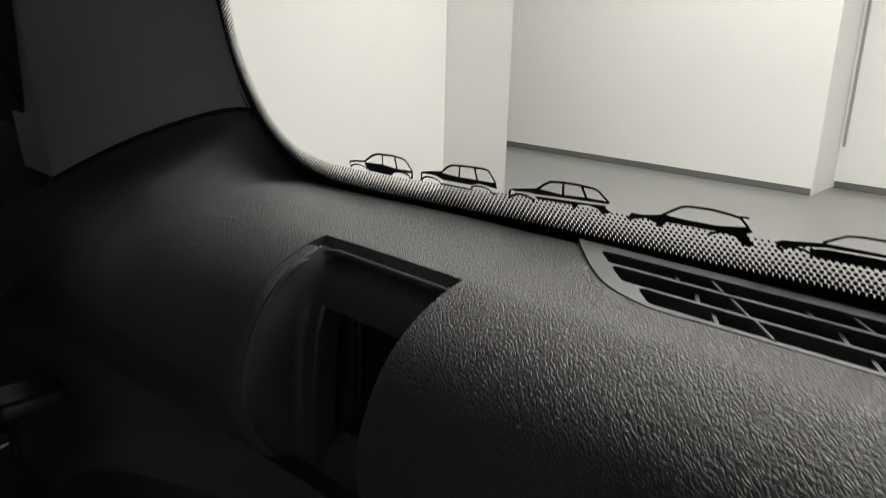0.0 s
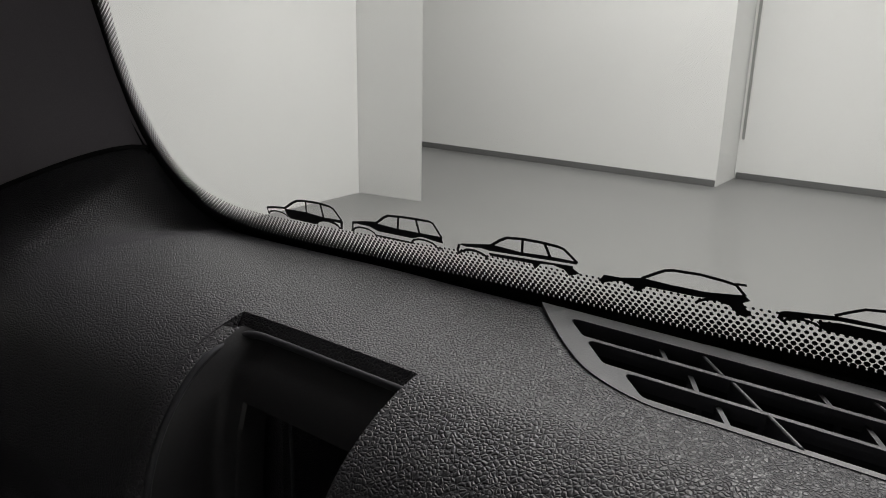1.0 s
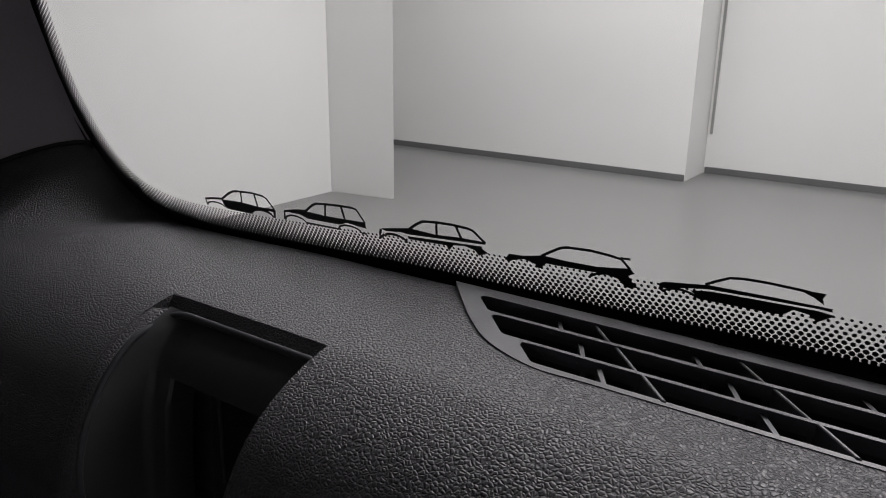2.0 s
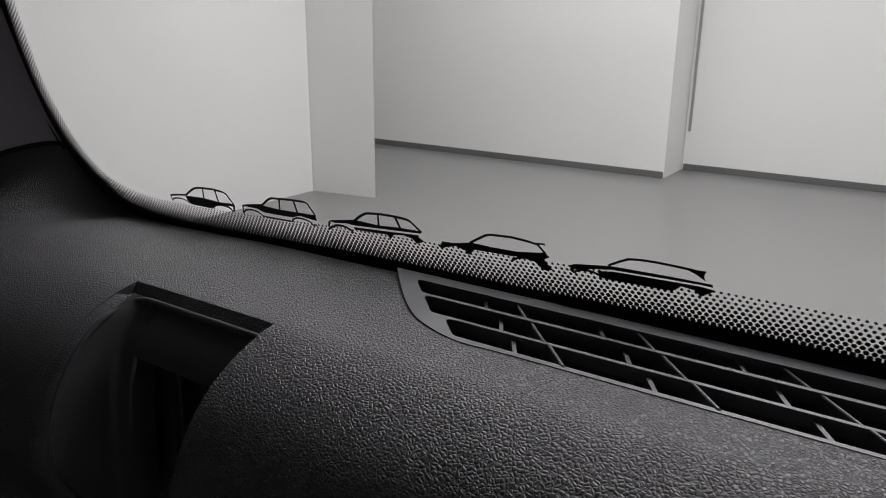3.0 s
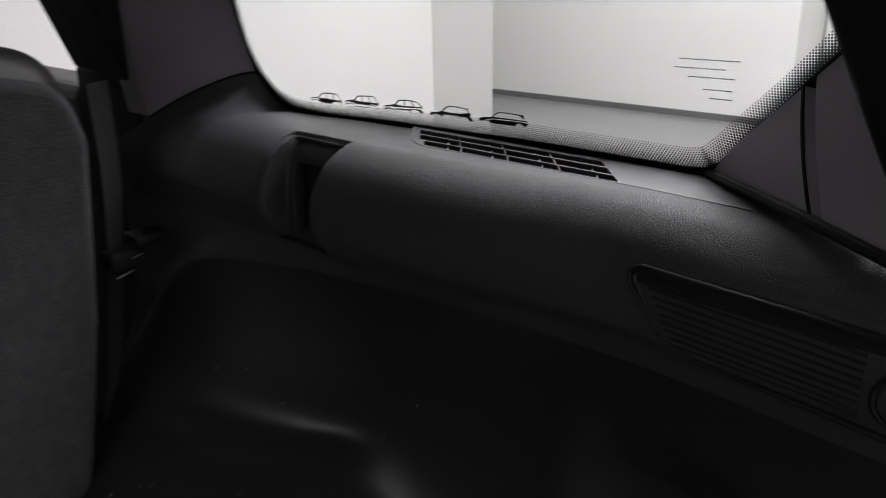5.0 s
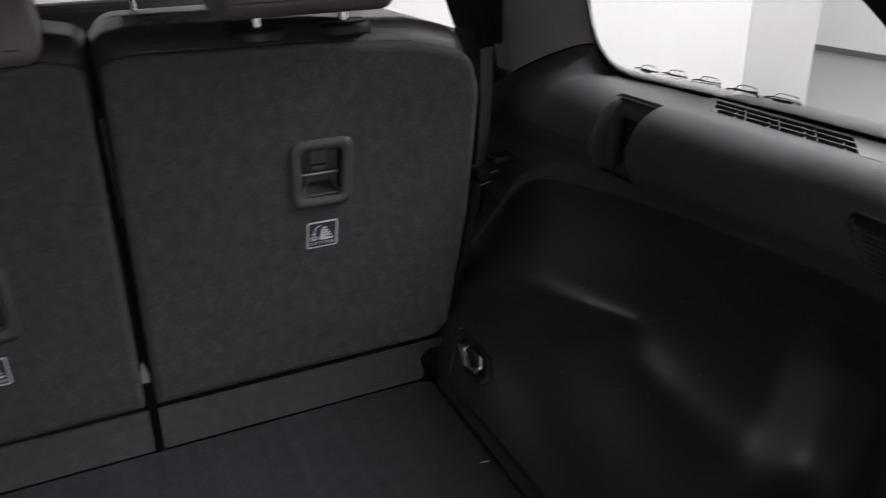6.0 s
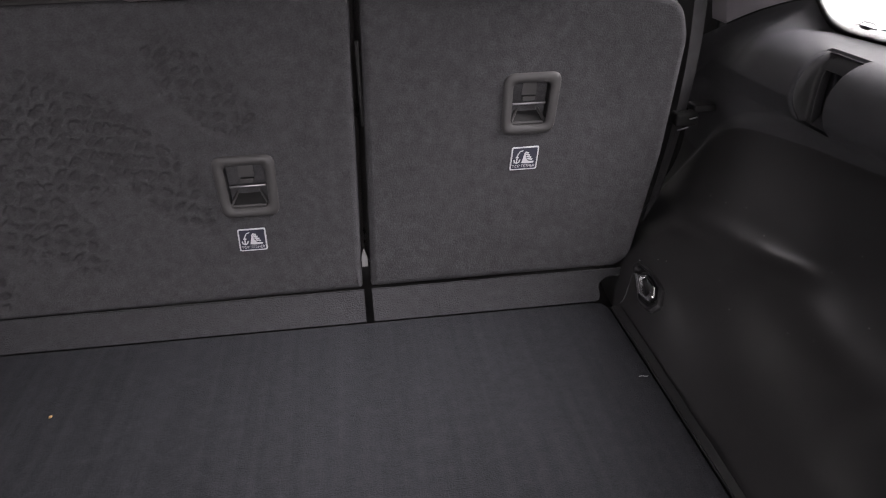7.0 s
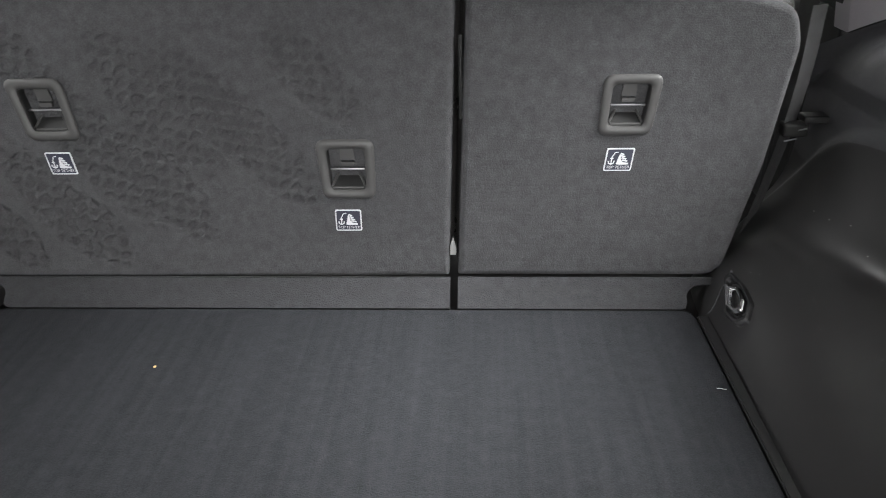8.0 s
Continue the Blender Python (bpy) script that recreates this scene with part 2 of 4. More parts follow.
def box(x0, x1, y0, y1, z0, z1, bevel=0.0, bm=None):
    bm = bm or bmesh.new()
    m = Matrix.LocRotScale(((x0 + x1) / 2, (y0 + y1) / 2, (z0 + z1) / 2), None, (x1 - x0, y1 - y0, z1 - z0))
    r = bmesh.ops.create_cube(bm, size=1, matrix=m)
    if bevel:
        edges = list({e for v in r["verts"] for e in v.link_edges})
        bmesh.ops.bevel(bm, geom=edges, offset=bevel, segments=3, profile=0.5, affect="EDGES")
    return bm


def tube(points, radius, bm=None, sides=10, closed=False):
    """A round bar along points."""
    bm = bm or bmesh.new()
    pts = [Vector(p) for p in points]
    n = len(pts)
    rings = []
    for i, p in enumerate(pts):
        a = pts[(i - 1) % n] if closed or i else p
        c = pts[(i + 1) % n] if closed or i < n - 1 else p
        d = (c - a).normalized()
        if not i:
            up = Vector((0, 0, 1)) if abs(d.z) < 0.9 else Vector((1, 0, 0))
            s = d.cross(up)
        s = (s - d * s.dot(d)).normalized()
        u = s.cross(d)
        rings.append([bm.verts.new(p + radius * (math.cos(k * 2 * math.pi / sides) * s + math.sin(k * 2 * math.pi / sides) * u)) for k in range(sides)])
    for i in range(n if closed else n - 1):
        r0, r1 = rings[i], rings[(i + 1) % n]
        for k in range(sides):
            bm.faces.new((r0[k], r0[(k + 1) % sides], r1[(k + 1) % sides], r1[k]))
    if not closed:
        bm.faces.new(rings[0])
        bm.faces.new(rings[-1])
    return bm


def spline(points, n, closed=False):
    """Catmull-Rom through points of any dimension, n samples a span."""
    P = [Vector(p) for p in points]
    k = len(P)
    out = []
    for i in range(k if closed else k - 1):
        p0 = P[(i - 1) % k] if closed or i else P[0] * 2 - P[1]
        p1, p2 = P[i], P[(i + 1) % k]
        p3 = P[(i + 2) % k] if closed or i + 2 < k else P[-1] * 2 - P[-2]
        for j in range(n):
            t = j / n
            out.append(0.5 * ((2 * p1) + (p2 - p0) * t + (2 * p0 - 5 * p1 + 4 * p2 - p3) * t * t + (3 * p1 - p0 - 3 * p2 + p3) * t ** 3))
    if not closed:
        out.append(P[-1].copy())
    return out


def rounded(corners, radius, seg=6):
    """A closed 2D outline with rounded corners."""
    out = []
    n = len(corners)
    for i in range(n):
        p, a, c = Vector(corners[i]), Vector(corners[i - 1]), Vector(corners[(i + 1) % n])
        r = radius[i] if isinstance(radius, (list, tuple)) else radius
        d0, d1 = (a - p).normalized(), (c - p).normalized()
        half = d0.angle(d1) / 2
        cut = min(r / math.tan(half), 0.48 * (a - p).length, 0.48 * (c - p).length)
        q0, q1 = p + d0 * cut, p + d1 * cut
        for k in range(seg + 1):
            t = k / seg
            out.append((1 - t) ** 2 * q0 + 2 * t * (1 - t) * p + t * t * q1)
    return out


def inset(loop, d):
    """The closed 2D outline moved inwards by d (outline counter-clockwise)."""
    n = len(loop)
    out = []
    for i in range(n):
        a, p, c = loop[i - 1], loop[i], loop[(i + 1) % n]
        e0, e1 = (p - a), (c - p)
        e0 = e0.normalized() if e0.length > 1e-9 else e1.normalized()
        e1 = e1.normalized() if e1.length > 1e-9 else e0
        n0, n1 = Vector((-e0.y, e0.x)), Vector((-e1.y, e1.x))
        m = n0 + n1
        m = m.normalized() if m.length > 1e-6 else n0
        out.append(p + m * d / max(0.5, m.dot(n0)))
    return out


def pillow(outline, place, depth, edge, seg=4, bm=None, crown=0.0, holes=(), hole_depth=0.03):
    """A slab with rounded front edges. outline: closed 2D, counter-clockwise; place(u, v, h) gives the point h in front of the plane."""
    bm = bm or bmesh.new()
    loops = [[bm.verts.new(place(p.x, p.y, 0)) for p in outline]]
    for k in range(seg + 1):
        a = k / seg * math.pi / 2
        loop = inset(outline, edge * (1 - math.cos(a)))
        loops.append([bm.verts.new(place(p.x, p.y, depth - edge + edge * math.sin(a))) for p in loop])
    if crown:
        c = sum((p for p in outline), Vector((0, 0))) / len(outline)
        base = inset(outline, edge)
        for f in (0.75, 0.45):
            loops.append([bm.verts.new(place(c.x + (p.x - c.x) * f, c.y + (p.y - c.y) * f, depth + crown * (1 - f * f))) for p in base])
    n = len(outline)
    for r0, r1 in zip(loops, loops[1:]):
        for k in range(n):
            bm.faces.new((r0[k], r0[(k + 1) % n], r1[(k + 1) % n], r1[k]))
    if holes:
        rim_edges = [bm.edges.get((loops[-1][k], loops[-1][(k + 1) % n])) for k in range(n)]
        for hole in holes:
            top = [bm.verts.new(place(p[0], p[1], depth)) for p in hole]
            deep = [bm.verts.new(place(p[0], p[1], depth - hole_depth)) for p in hole]
            m = len(top)
            for k in range(m):
                bm.faces.new((top[k], deep[k], deep[(k + 1) % m], top[(k + 1) % m]))
            rim_edges += [bm.edges.get((top[k], top[(k + 1) % m])) for k in range(m)]
        made = bmesh.ops.triangle_fill(bm, edges=rim_edges, use_beauty=True)
        for f in made["geom"]:
            if isinstance(f, bmesh.types.BMFace):
                f.material_index = 1
    else:
        bm.faces.new(loops[-1])
    bm.faces.new(list(reversed(loops[0])))
    return bm


def prism(outline, place, h0, h1, bm=None):
    bm = bm or bmesh.new()
    a = [bm.verts.new(place(p[0], p[1], h0)) for p in outline]
    b = [bm.verts.new(place(p[0], p[1], h1)) for p in outline]
    n = len(a)
    for k in range(n):
        bm.faces.new((a[k], a[(k + 1) % n], b[(k + 1) % n], b[k]))
    bm.faces.new(a)
    bm.faces.new(list(reversed(b)))
    return bm


def ring(outer, inner, place, profile, bm=None):
    """A frame between two outlines of equal count. profile: (share from outer to inner, height)."""
    bm = bm or bmesh.new()
    loops = [[bm.verts.new(place(*(o.lerp(i, s)), h)) for o, i in zip(outer, inner)] for s, h in profile]
    n = len(outer)
    for r0, r1 in zip(loops, loops[1:]):
        for k in range(n):
            bm.faces.new((r0[k], r0[(k + 1) % n], r1[(k + 1) % n], r1[k]))
    return bm


def carve(ob, cutters):
    """Cuts the closed meshes out of ob for good."""
    made = []
    for bm in cutters:
        bmesh.ops.recalc_face_normals(bm, faces=bm.faces)
        me = bpy.data.meshes.new("cutter")
        bm.to_mesh(me)
        bm.free()
        c = new("cutter", me)
        made.append(c)
        mod = ob.modifiers.new("cut", "BOOLEAN")
        mod.operation, mod.object, mod.solver = "DIFFERENCE", c, "EXACT"
    bpy.context.view_layer.update()
    dg = bpy.context.evaluated_depsgraph_get()
    me = bpy.data.meshes.new_from_object(ob.evaluated_get(dg))
    ob.modifiers.clear()
    ob.data = me
    for c in made:
        bpy.data.objects.remove(c)
    for p in me.polygons:
        p.use_smooth = p.area < 6e-4 and p.loop_total < 9
    sharpen(me, 32)


# ---------- the showroom ----------
def wall(name, x0, x1, y0, y1, z0=0.0, z1=3.5, label="white painted showroom wall", material=None):
    ob = mesh_object(name, box(x0, x1, y0, y1, z0, z1), material or WALLPAINT, smooth=False)
    return tagged(ob, label, "wall", kind="structure")


tagged(mesh_object("floor", box(-6.2, 8.2, -10.2, 6.4, -0.2, 0.0), SCREED, smooth=False), "smooth grey coated showroom floor with faint sheen", "floor", kind="structure")
tagged(mesh_object("ceiling", box(-6.2, 8.2, -10.2, 6.4, 3.5, 3.7), WALLPAINT, smooth=False), "plain white showroom ceiling", "ceiling", kind="structure")
wall("wall_north", -6.0, 4.487, 3.57, 3.77)
pier = bmesh.new()
lo = [pier.verts.new((x, y, 0.0)) for x, y in ((4.49, 3.58), (4.575, 3.035), (4.582, 3.5), (4.70, 6.2), (4.49, 6.2))]
hi = [pier.verts.new((v.co.x, v.co.y, 3.5)) for v in lo]
for k in range(5):
    pier.faces.new((lo[k], lo[(k + 1) % 5], hi[(k + 1) % 5], hi[k]))
pier.faces.new(lo), pier.faces.new(hi)
tagged(mesh_object("wall_pier", pier, WALLPAINT, smooth=False), "white wall end that stands proud beside the car", "wall", kind="structure")
wall("wall_east", 6.55, 6.95, 1.555, 6.2)
wall("wall_east_recess", 7.05, 7.25, -10.0, 1.553, label="white wall set back behind the next one")
wall("wall_east_return", 6.953, 7.25, 1.556, 1.75, label="white return of the showroom wall")
wall("wall_back", 4.703, 6.547, 6.0, 6.2)
wall("wall_west", -6.2, -6.0, -10.0, 3.77)
wall("wall_south", -6.0, 7.25, -10.2, -10.0)
for i, (x0, x1, y0, y1) in enumerate(((6.535, 6.548, 1.56, 5.99), (7.035, 7.048, -5.9, 1.54))):
    tagged(mesh_object("baseboard", box(x0, x1, y0, y1, 0.0, 0.055, 0.003), SKIRT), "dark grey skirting along a white wall", "skirting", kind="structure")
tagged(mesh_object("trim", box(7.034, 7.048, 1.508, 1.530, 0.34, 3.2, 0.003), JOINT), "slim dark joint strip on a white wall", "strip", kind="structure")


# ---------- the side window ----------
LEAN_X = 0.35


def on_glass(y, z, out=0.0):
    """A point of the right-hand side window's pane; out: towards the cabin."""
    return Vector((0.685 - LEAN_X * (z - 1.15) - out * 0.944, y, z - out * 0.33))


def mirror_x(v):
    return Vector((-0.36 - v.x, v.y, v.z))


# the opening's lower edge, front to rear, in the pane's plane (y, z)
OPENING = spline([(0.060, 1.340), (0.082, 1.257), (0.0945, 1.21), (0.0925, 1.168), (0.076, 1.142), (0.048, 1.1305), (0.01, 1.1275), (-0.08, 1.1305), (-0.24, 1.138),
                  (-0.37, 1.1385), (-0.412, 1.1395), (-0.430, 1.148), (-0.458, 1.178), (-0.56, 1.29)], 12)


def along(path, step):
    """Points at even steps along a 2D path."""
    out, left = [], 0.0
    for a, b in zip(path, path[1:]):
        d = b - a
        ln = d.length
        s = left
        while s < ln:
            out.append(a + d * (s / ln))
            s += step
        left = s - ln
    return out


def strip_between(path, d0, d1, place, h, bm=None):
    """A thin band between two distances from a path."""
    bm = bm or bmesh.new()
    rows = []
    for i, p in enumerate(path):
        a, c = path[max(i - 1, 0)], path[min(i + 1, len(path) - 1)]
        d = (c - a).normalized()
        n = Vector((d.y, -d.x))
        reach = d1(p) if callable(d1) else d1
        rows.append([bm.verts.new(place(*(p + n * k), hh)) for k, hh in ((d0, h), (reach, h), (reach, 0.0001), (d0, 0.0001))])
    for r0, r1 in zip(rows, rows[1:]):
        for k in range(4):
            bm.faces.new((r0[k], r0[(k + 1) % 4], r1[(k + 1) % 4], r1[k]))
    return bm


def ramp(v, table):
    """Straight-line look-up in a short table of (v, value), v falling."""
    for (a, p), (b, q) in zip(table, table[1:]):
        if v >= b:
            return p + (q - p) * min(max((a - v) / (a - b), 0.0), 1.0)
    return table[-1][1]


def solid_width(p):
    """How far the solid black print reaches into the pane."""
    low = ramp(p.x, ((0.03, 0.0064), (-0.11, 0.0060), (-0.20, 0.0026), (-0.30, 0.0024)))
    return ramp(p.y, ((1.20, 0.0032), (1.15, low), (1.10, low)))


def dots_width(p):
    """Width of the dotted band beyond the solid print."""
    low = ramp(p.x, ((0.05, 0.0100), (-0.04, 0.0108), (-0.12, 0.0124), (-0.23, 0.0145)))
    return ramp(p.y, ((1.20, 0.0100), (1.15, low), (1.10, low)))


window_1 = thing("window_1", "tinted rear side window with a black dotted border and small car outlines", "window", kind="structure", at=(0.685, -0.18, 1.15))


def under(ob, parent):
    ob.parent = parent
    ob.matrix_parent_inverse = Matrix.Translation(parent.location).inverted()
    return ob


def keep(name, bm, material, parent, label="", smooth=True):
    return under(mesh_object(name, bm, material, smooth, None, label), parent)


# the path runs front to rear, so the opening lies on its left (cabin view): inward normal is up
def dot(bm, p, r, place, sides=8):
    bm.faces.new([bm.verts.new(place(p.x + r * math.cos(k * 2 * math.pi / sides), p.y + r * math.sin(k * 2 * math.pi / sides), 0.0004)) for k in range(sides)])


def build_window(parent, place):
    pane = [Vector((0.12, 1.10)), Vector((-0.60, 1.10)), Vector((-0.60, 1.50)), Vector((0.12, 1.50))]
    g = keep("pane", prism(pane, place, -0.004, 0.0), GLASS, parent, "clear tinted glass pane", smooth=False)
    g.visible_shadow = False
    inward = lambda d: Vector((d.y, -d.x))
    keep("frit_border", strip_between(OPENING, -0.022, solid_width, place, 0.0004), FRIT, parent, "solid black printed border", smooth=False)
    bm = bmesh.new()
    base = along(OPENING, 0.00115)
    for j in range(9):
        for k in range(1 + j % 2, len(base) - 1, 2):
            d = (base[k + 1] - base[k - 1]).normalized()
            row = dots_width(base[k]) / 9
            r = min((0.00103 - 0.000064 * j) * min(1.0, row / 0.00140 + 0.2), 0.00103)
            dot(bm, base[k] + inward(d) * (solid_width(base[k]) + row * (j + 0.35)), r, place)
    ob = keep("frit_dots", bm, FRIT, parent, "black printed dots that shrink inwards", smooth=False)
    ob["kind"] = "stuff"
    keep("seal", strip_between(OPENING, -0.010, -0.0015, place, 0.002), RUBBER, parent, "black rubber seal")


build_window(window_1, on_glass)


# small printed cars: s runs from nose (0) to tail (1), h in car lengths
def stroke(bm, pts, width, place):
    P = [Vector(p) for p in pts]
    width *= 1.55
    rows = []
    for i, p in enumerate(P):
        a, c = P[max(i - 1, 0)], P[min(i + 1, len(P) - 1)]
        d = (c - a).normalized()
        n = Vector((-d.y, d.x)) * width / 2
        rows.append((bm.verts.new(place(p + n)), bm.verts.new(place(p - n))))
    for a, b in zip(rows, rows[1:]):
        bm.faces.new((a[0], b[0], b[1], a[1]))


def fill(bm, pts, place):
    bm.faces.new([bm.verts.new(place(Vector(p))) for p in pts])


def line(bm, pts, width, place, smooth=0):
    stroke(bm, spline(pts, smooth) if smooth else pts, width / 1.55, place)


def arch(s0, s1, h0, h1, top):
    """A wheel arch between two feet."""
    return [(s0 + (s1 - s0) * (0.5 - 0.5 * math.cos(a * math.pi / 8)), h0 + (h1 - h0) * a / 8 + top * math.sin(a * math.pi / 8)) for a in range(9)]


def upright_print(bm, f):
    """An upright off-roader with three side windows."""
    line(bm, [(0.0, 0.066), (0.12, 0.088), (0.27, 0.105), (0.40, 0.178), (0.48, 0.212), (0.55, 0.224), (0.75, 0.236), (0.90, 0.226), (0.94, 0.208), (1.0, 0.108)], 0.022, f)
    line(bm, [(0.595, 0.222), (0.555, 0.100)], 0.018, f)
    line(bm, [(0.785, 0.234), (0.772, 0.090)], 0.022, f)
    fill(bm, [(0.255, 0.098), (0.55, 0.112), (0.78, 0.100), (0.99, 0.112), (0.99, 0.080), (0.90, 0.078), (0.78, 0.075), (0.69, 0.040), (0.64, 0.005), (0.29, 0.002), (0.26, 0.05)], f)
    line(bm, [(0.0, 0.066), (-0.006, 0.0)] + arch(0.0, 0.27, -0.002, 0.012, 0.045), 0.016, f)
    line(bm, arch(0.655, 0.945, 0.010, 0.028, 0.055) + [(0.97, 0.028), (1.0, 0.108)], 0.026, f)


def ribbed_print(bm, f):
    """An off-roader with flared arches and a light sill line."""
    line(bm, [(0.0, 0.120), (0.15, 0.150), (0.30, 0.172), (0.40, 0.240), (0.46, 0.268), (0.60, 0.282), (0.75, 0.292), (0.90, 0.296), (0.94, 0.286), (1.0, 0.168)], 0.022, f)
    line(bm, [(0.575, 0.278), (0.530, 0.150)], 0.020, f)
    line(bm, [(0.765, 0.290), (0.768, 0.158)], 0.024, f)
    fill(bm, [(0.0, 0.122), (0.28, 0.168), (0.53, 0.160), (0.77, 0.168), (1.0, 0.176), (1.0, 0.118), (0.94, 0.120), (0.78, 0.135), (0.68, 0.100), (0.29, 0.090), (0.20, 0.120), (0.08, 0.118)], f)
    line(bm, [(0.0, 0.120), (-0.02, 0.060), (-0.04, 0.030)] + arch(-0.02, 0.25, 0.030, 0.042, 0.055) + [(0.26, 0.044), (0.655, 0.052)] + arch(0.66, 0.93, 0.054, 0.060, 0.052) + [(0.985, 0.066)], 0.018, f)


def long_print(bm, f):
    """A long off-roader with a light stripe along its side."""
    line(bm, [(0.29, 0.186), (0.38, 0.248), (0.45, 0.284), (0.58, 0.299), (0.72, 0.304), (0.86, 0.298), (0.90, 0.288), (0.99, 0.205)], 0.022, f)
    line(bm, [(0.58, 0.298), (0.555, 0.180)], 0.020, f)
    line(bm, [(0.755, 0.300), (0.785, 0.195)], 0.024, f)
    fill(bm, [(0.0, 0.138), (0.02, 0.150), (0.30, 0.200), (0.55, 0.190), (0.78, 0.208), (1.0, 0.212), (0.985, 0.190), (0.27, 0.142), (0.20, 0.148), (0.06, 0.130)], f)
    fill(bm, [(0.265, 0.124), (0.955, 0.170), (0.955, 0.150), (1.0, 0.122), (0.915, 0.086), (0.885, 0.126), (0.80, 0.142), (0.70, 0.130), (0.645, 0.072), (0.63, 0.115), (0.27, 0.100)], f)
    line(bm, [(0.0, 0.138), (-0.025, 0.090), (-0.035, 0.052), (0.02, 0.092)] + arch(0.03, 0.245, 0.082, 0.062, 0.040), 0.022, f)


def hatch_print(bm, f):
    """A three-door body with a roof spoiler."""
    line(bm, [(0.31, 0.196), (0.40, 0.252), (0.47, 0.292), (0.52, 0.305), (0.69, 0.315), (0.82, 0.306), (0.90, 0.294), (0.955, 0.230)], 0.020, f)
    line(bm, [(0.895, 0.302), (0.96, 0.306)], 0.016, f)
    fill(bm, [(0.0, 0.104), (0.045, 0.160), (0.16, 0.166), (0.32, 0.202), (0.50, 0.196), (0.72, 0.200), (0.89, 0.226), (0.95, 0.238), (0.985, 0.206), (0.94, 0.180), (0.73, 0.160), (0.68, 0.152), (0.34, 0.142), (0.31, 0.112), (0.275, 0.084), (0.25, 0.118), (0.165, 0.140), (0.07, 0.112), (0.03, 0.092)], f)
    fill(bm, [(0.655, 0.098), (0.665, 0.130), (0.73, 0.164), (0.94, 0.184), (0.955, 0.150), (1.0, 0.104), (0.95, 0.086), (0.915, 0.090), (0.86, 0.142), (0.78, 0.154), (0.71, 0.132)], f)


def wedge_print(bm, f):
    """A low wedge-shaped body with one light line along its side."""
    line(bm, [(0.295, 0.234), (0.36, 0.272), (0.44, 0.314), (0.52, 0.326), (0.64, 0.330), (0.78, 0.326), (0.88, 0.322)], 0.018, f)
    fill(bm, [(0.80, 0.332), (0.88, 0.328), (0.96, 0.330), (0.945, 0.292), (0.955, 0.254), (0.90, 0.290)], f)
    fill(bm, [(0.0, 0.140), (0.008, 0.178), (0.04, 0.194), (0.32, 0.234), (0.70, 0.240), (1.0, 0.240), (1.0, 0.218), (0.93, 0.222), (0.60, 0.214), (0.32, 0.204), (0.20, 0.184), (0.06, 0.150)], f)
    fill(bm, [(0.205, 0.170), (0.33, 0.192), (0.60, 0.200), (0.92, 0.208), (1.0, 0.200), (1.0, 0.182), (0.925, 0.130), (0.885, 0.170), (0.80, 0.182), (0.745, 0.134), (0.70, 0.128), (0.25, 0.118)], f)
    line(bm, [(0.0, 0.142), (0.03, 0.120)] + arch(0.035, 0.235, 0.118, 0.120, 0.040), 0.018, f)


CARS = ((0.0085, 0.0502, upright_print), (-0.0485, 0.0488, ribbed_print), (-0.1055, 0.0514, long_print), (-0.1639, 0.0509, hatch_print), (-0.2219, 0.0505, wedge_print))
for nose, ln, draw in CARS:
    bm = bmesh.new()
    draw(bm, lambda p, nose=nose, ln=ln: on_glass(nose - p.x * ln, 1.145 + p.y * ln, 0.0006))
    keep("car_outline", bm, FRIT, window_1, "small black printed outline of a car", smooth=False)

# two groups of unreadable small print near the pane's rear corner
for row, (y0, y1, z) in enumerate(((-0.404, -0.440, 1.2140), (-0.400, -0.430, 1.2085), (-0.409, -0.436, 1.2030), (-0.418, -0.437, 1.1955), (-0.422, -0.434, 1.1900))):
    bm = bmesh.new()
    y = y0
    k = 0
    while y > y1:
        w = (0.0042, 0.0028, 0.0055, 0.0035)[(k + row) % 4]
        prism([(y, z), (y - w, z), (y - w, z + 0.0006), (y, z + 0.0006)], on_glass, 0.0001, 0.0003, bm)
        y -= w + 0.0009
        k += 1
    keep("print_line", bm, GREYPRINT, window_1, "unreadable line of small black print", smooth=False)


# ---------- the side trim ----------
# cross-sections (x, z) from the window's edge over the ledge and the roll down to the boot floor
SECTION = {}
SECTION[0.200] = [(.552, 1.100), (.550, 1.090), (.549, 1.080), (.548, 1.060), (.547, 1.040), (.546, 1.020), (.545, 1.000), (.545, .980), (.544, .950), (.535, .900), (.520, .868), (.510, .855), (.490, .790), (.450, .735)]
SECTION[0.135] = [(.6305, 1.1525), (.618, 1.140), (.603, 1.128), (.588, 1.113), (.574, 1.094), (.564, 1.070), (.556, 1.042), (.551, 1.005), (.545, .947), (.520, .900), (.490, .864), (.480, .852), (.440, .800), (.400, .735)]
SECTION[0.093] = [(.679, 1.168), (.658, 1.152), (.632, 1.141), (.605, 1.129), (.583, 1.111), (.568, 1.088), (.558, 1.060), (.553, 1.030), (.548, .988), (.518, .907), (.484, .862), (.474, .851), (.425, .800), (.386, .735)]
SECTION[0.030] = [(.6925, 1.1245), (.688, 1.1300), (.618, 1.134), (.598, 1.129), (.580, 1.118), (.567, 1.098), (.561, 1.072), (.559, 1.050), (.5555, 1.026), (.528, .920), (.493, .863), (.475, .853), (.418, .811), (.379, .735)]
SECTION[-0.090] = [(.6905, 1.1280), (.6855, 1.1337), (.617, 1.135), (.597, 1.130), (.581, 1.120), (.569, 1.103), (.5635, 1.084), (.567, 1.059), (.577, 1.040), (.561, .917), (.541, .866), (.520, .854), (.424, .811), (.378, .735)]
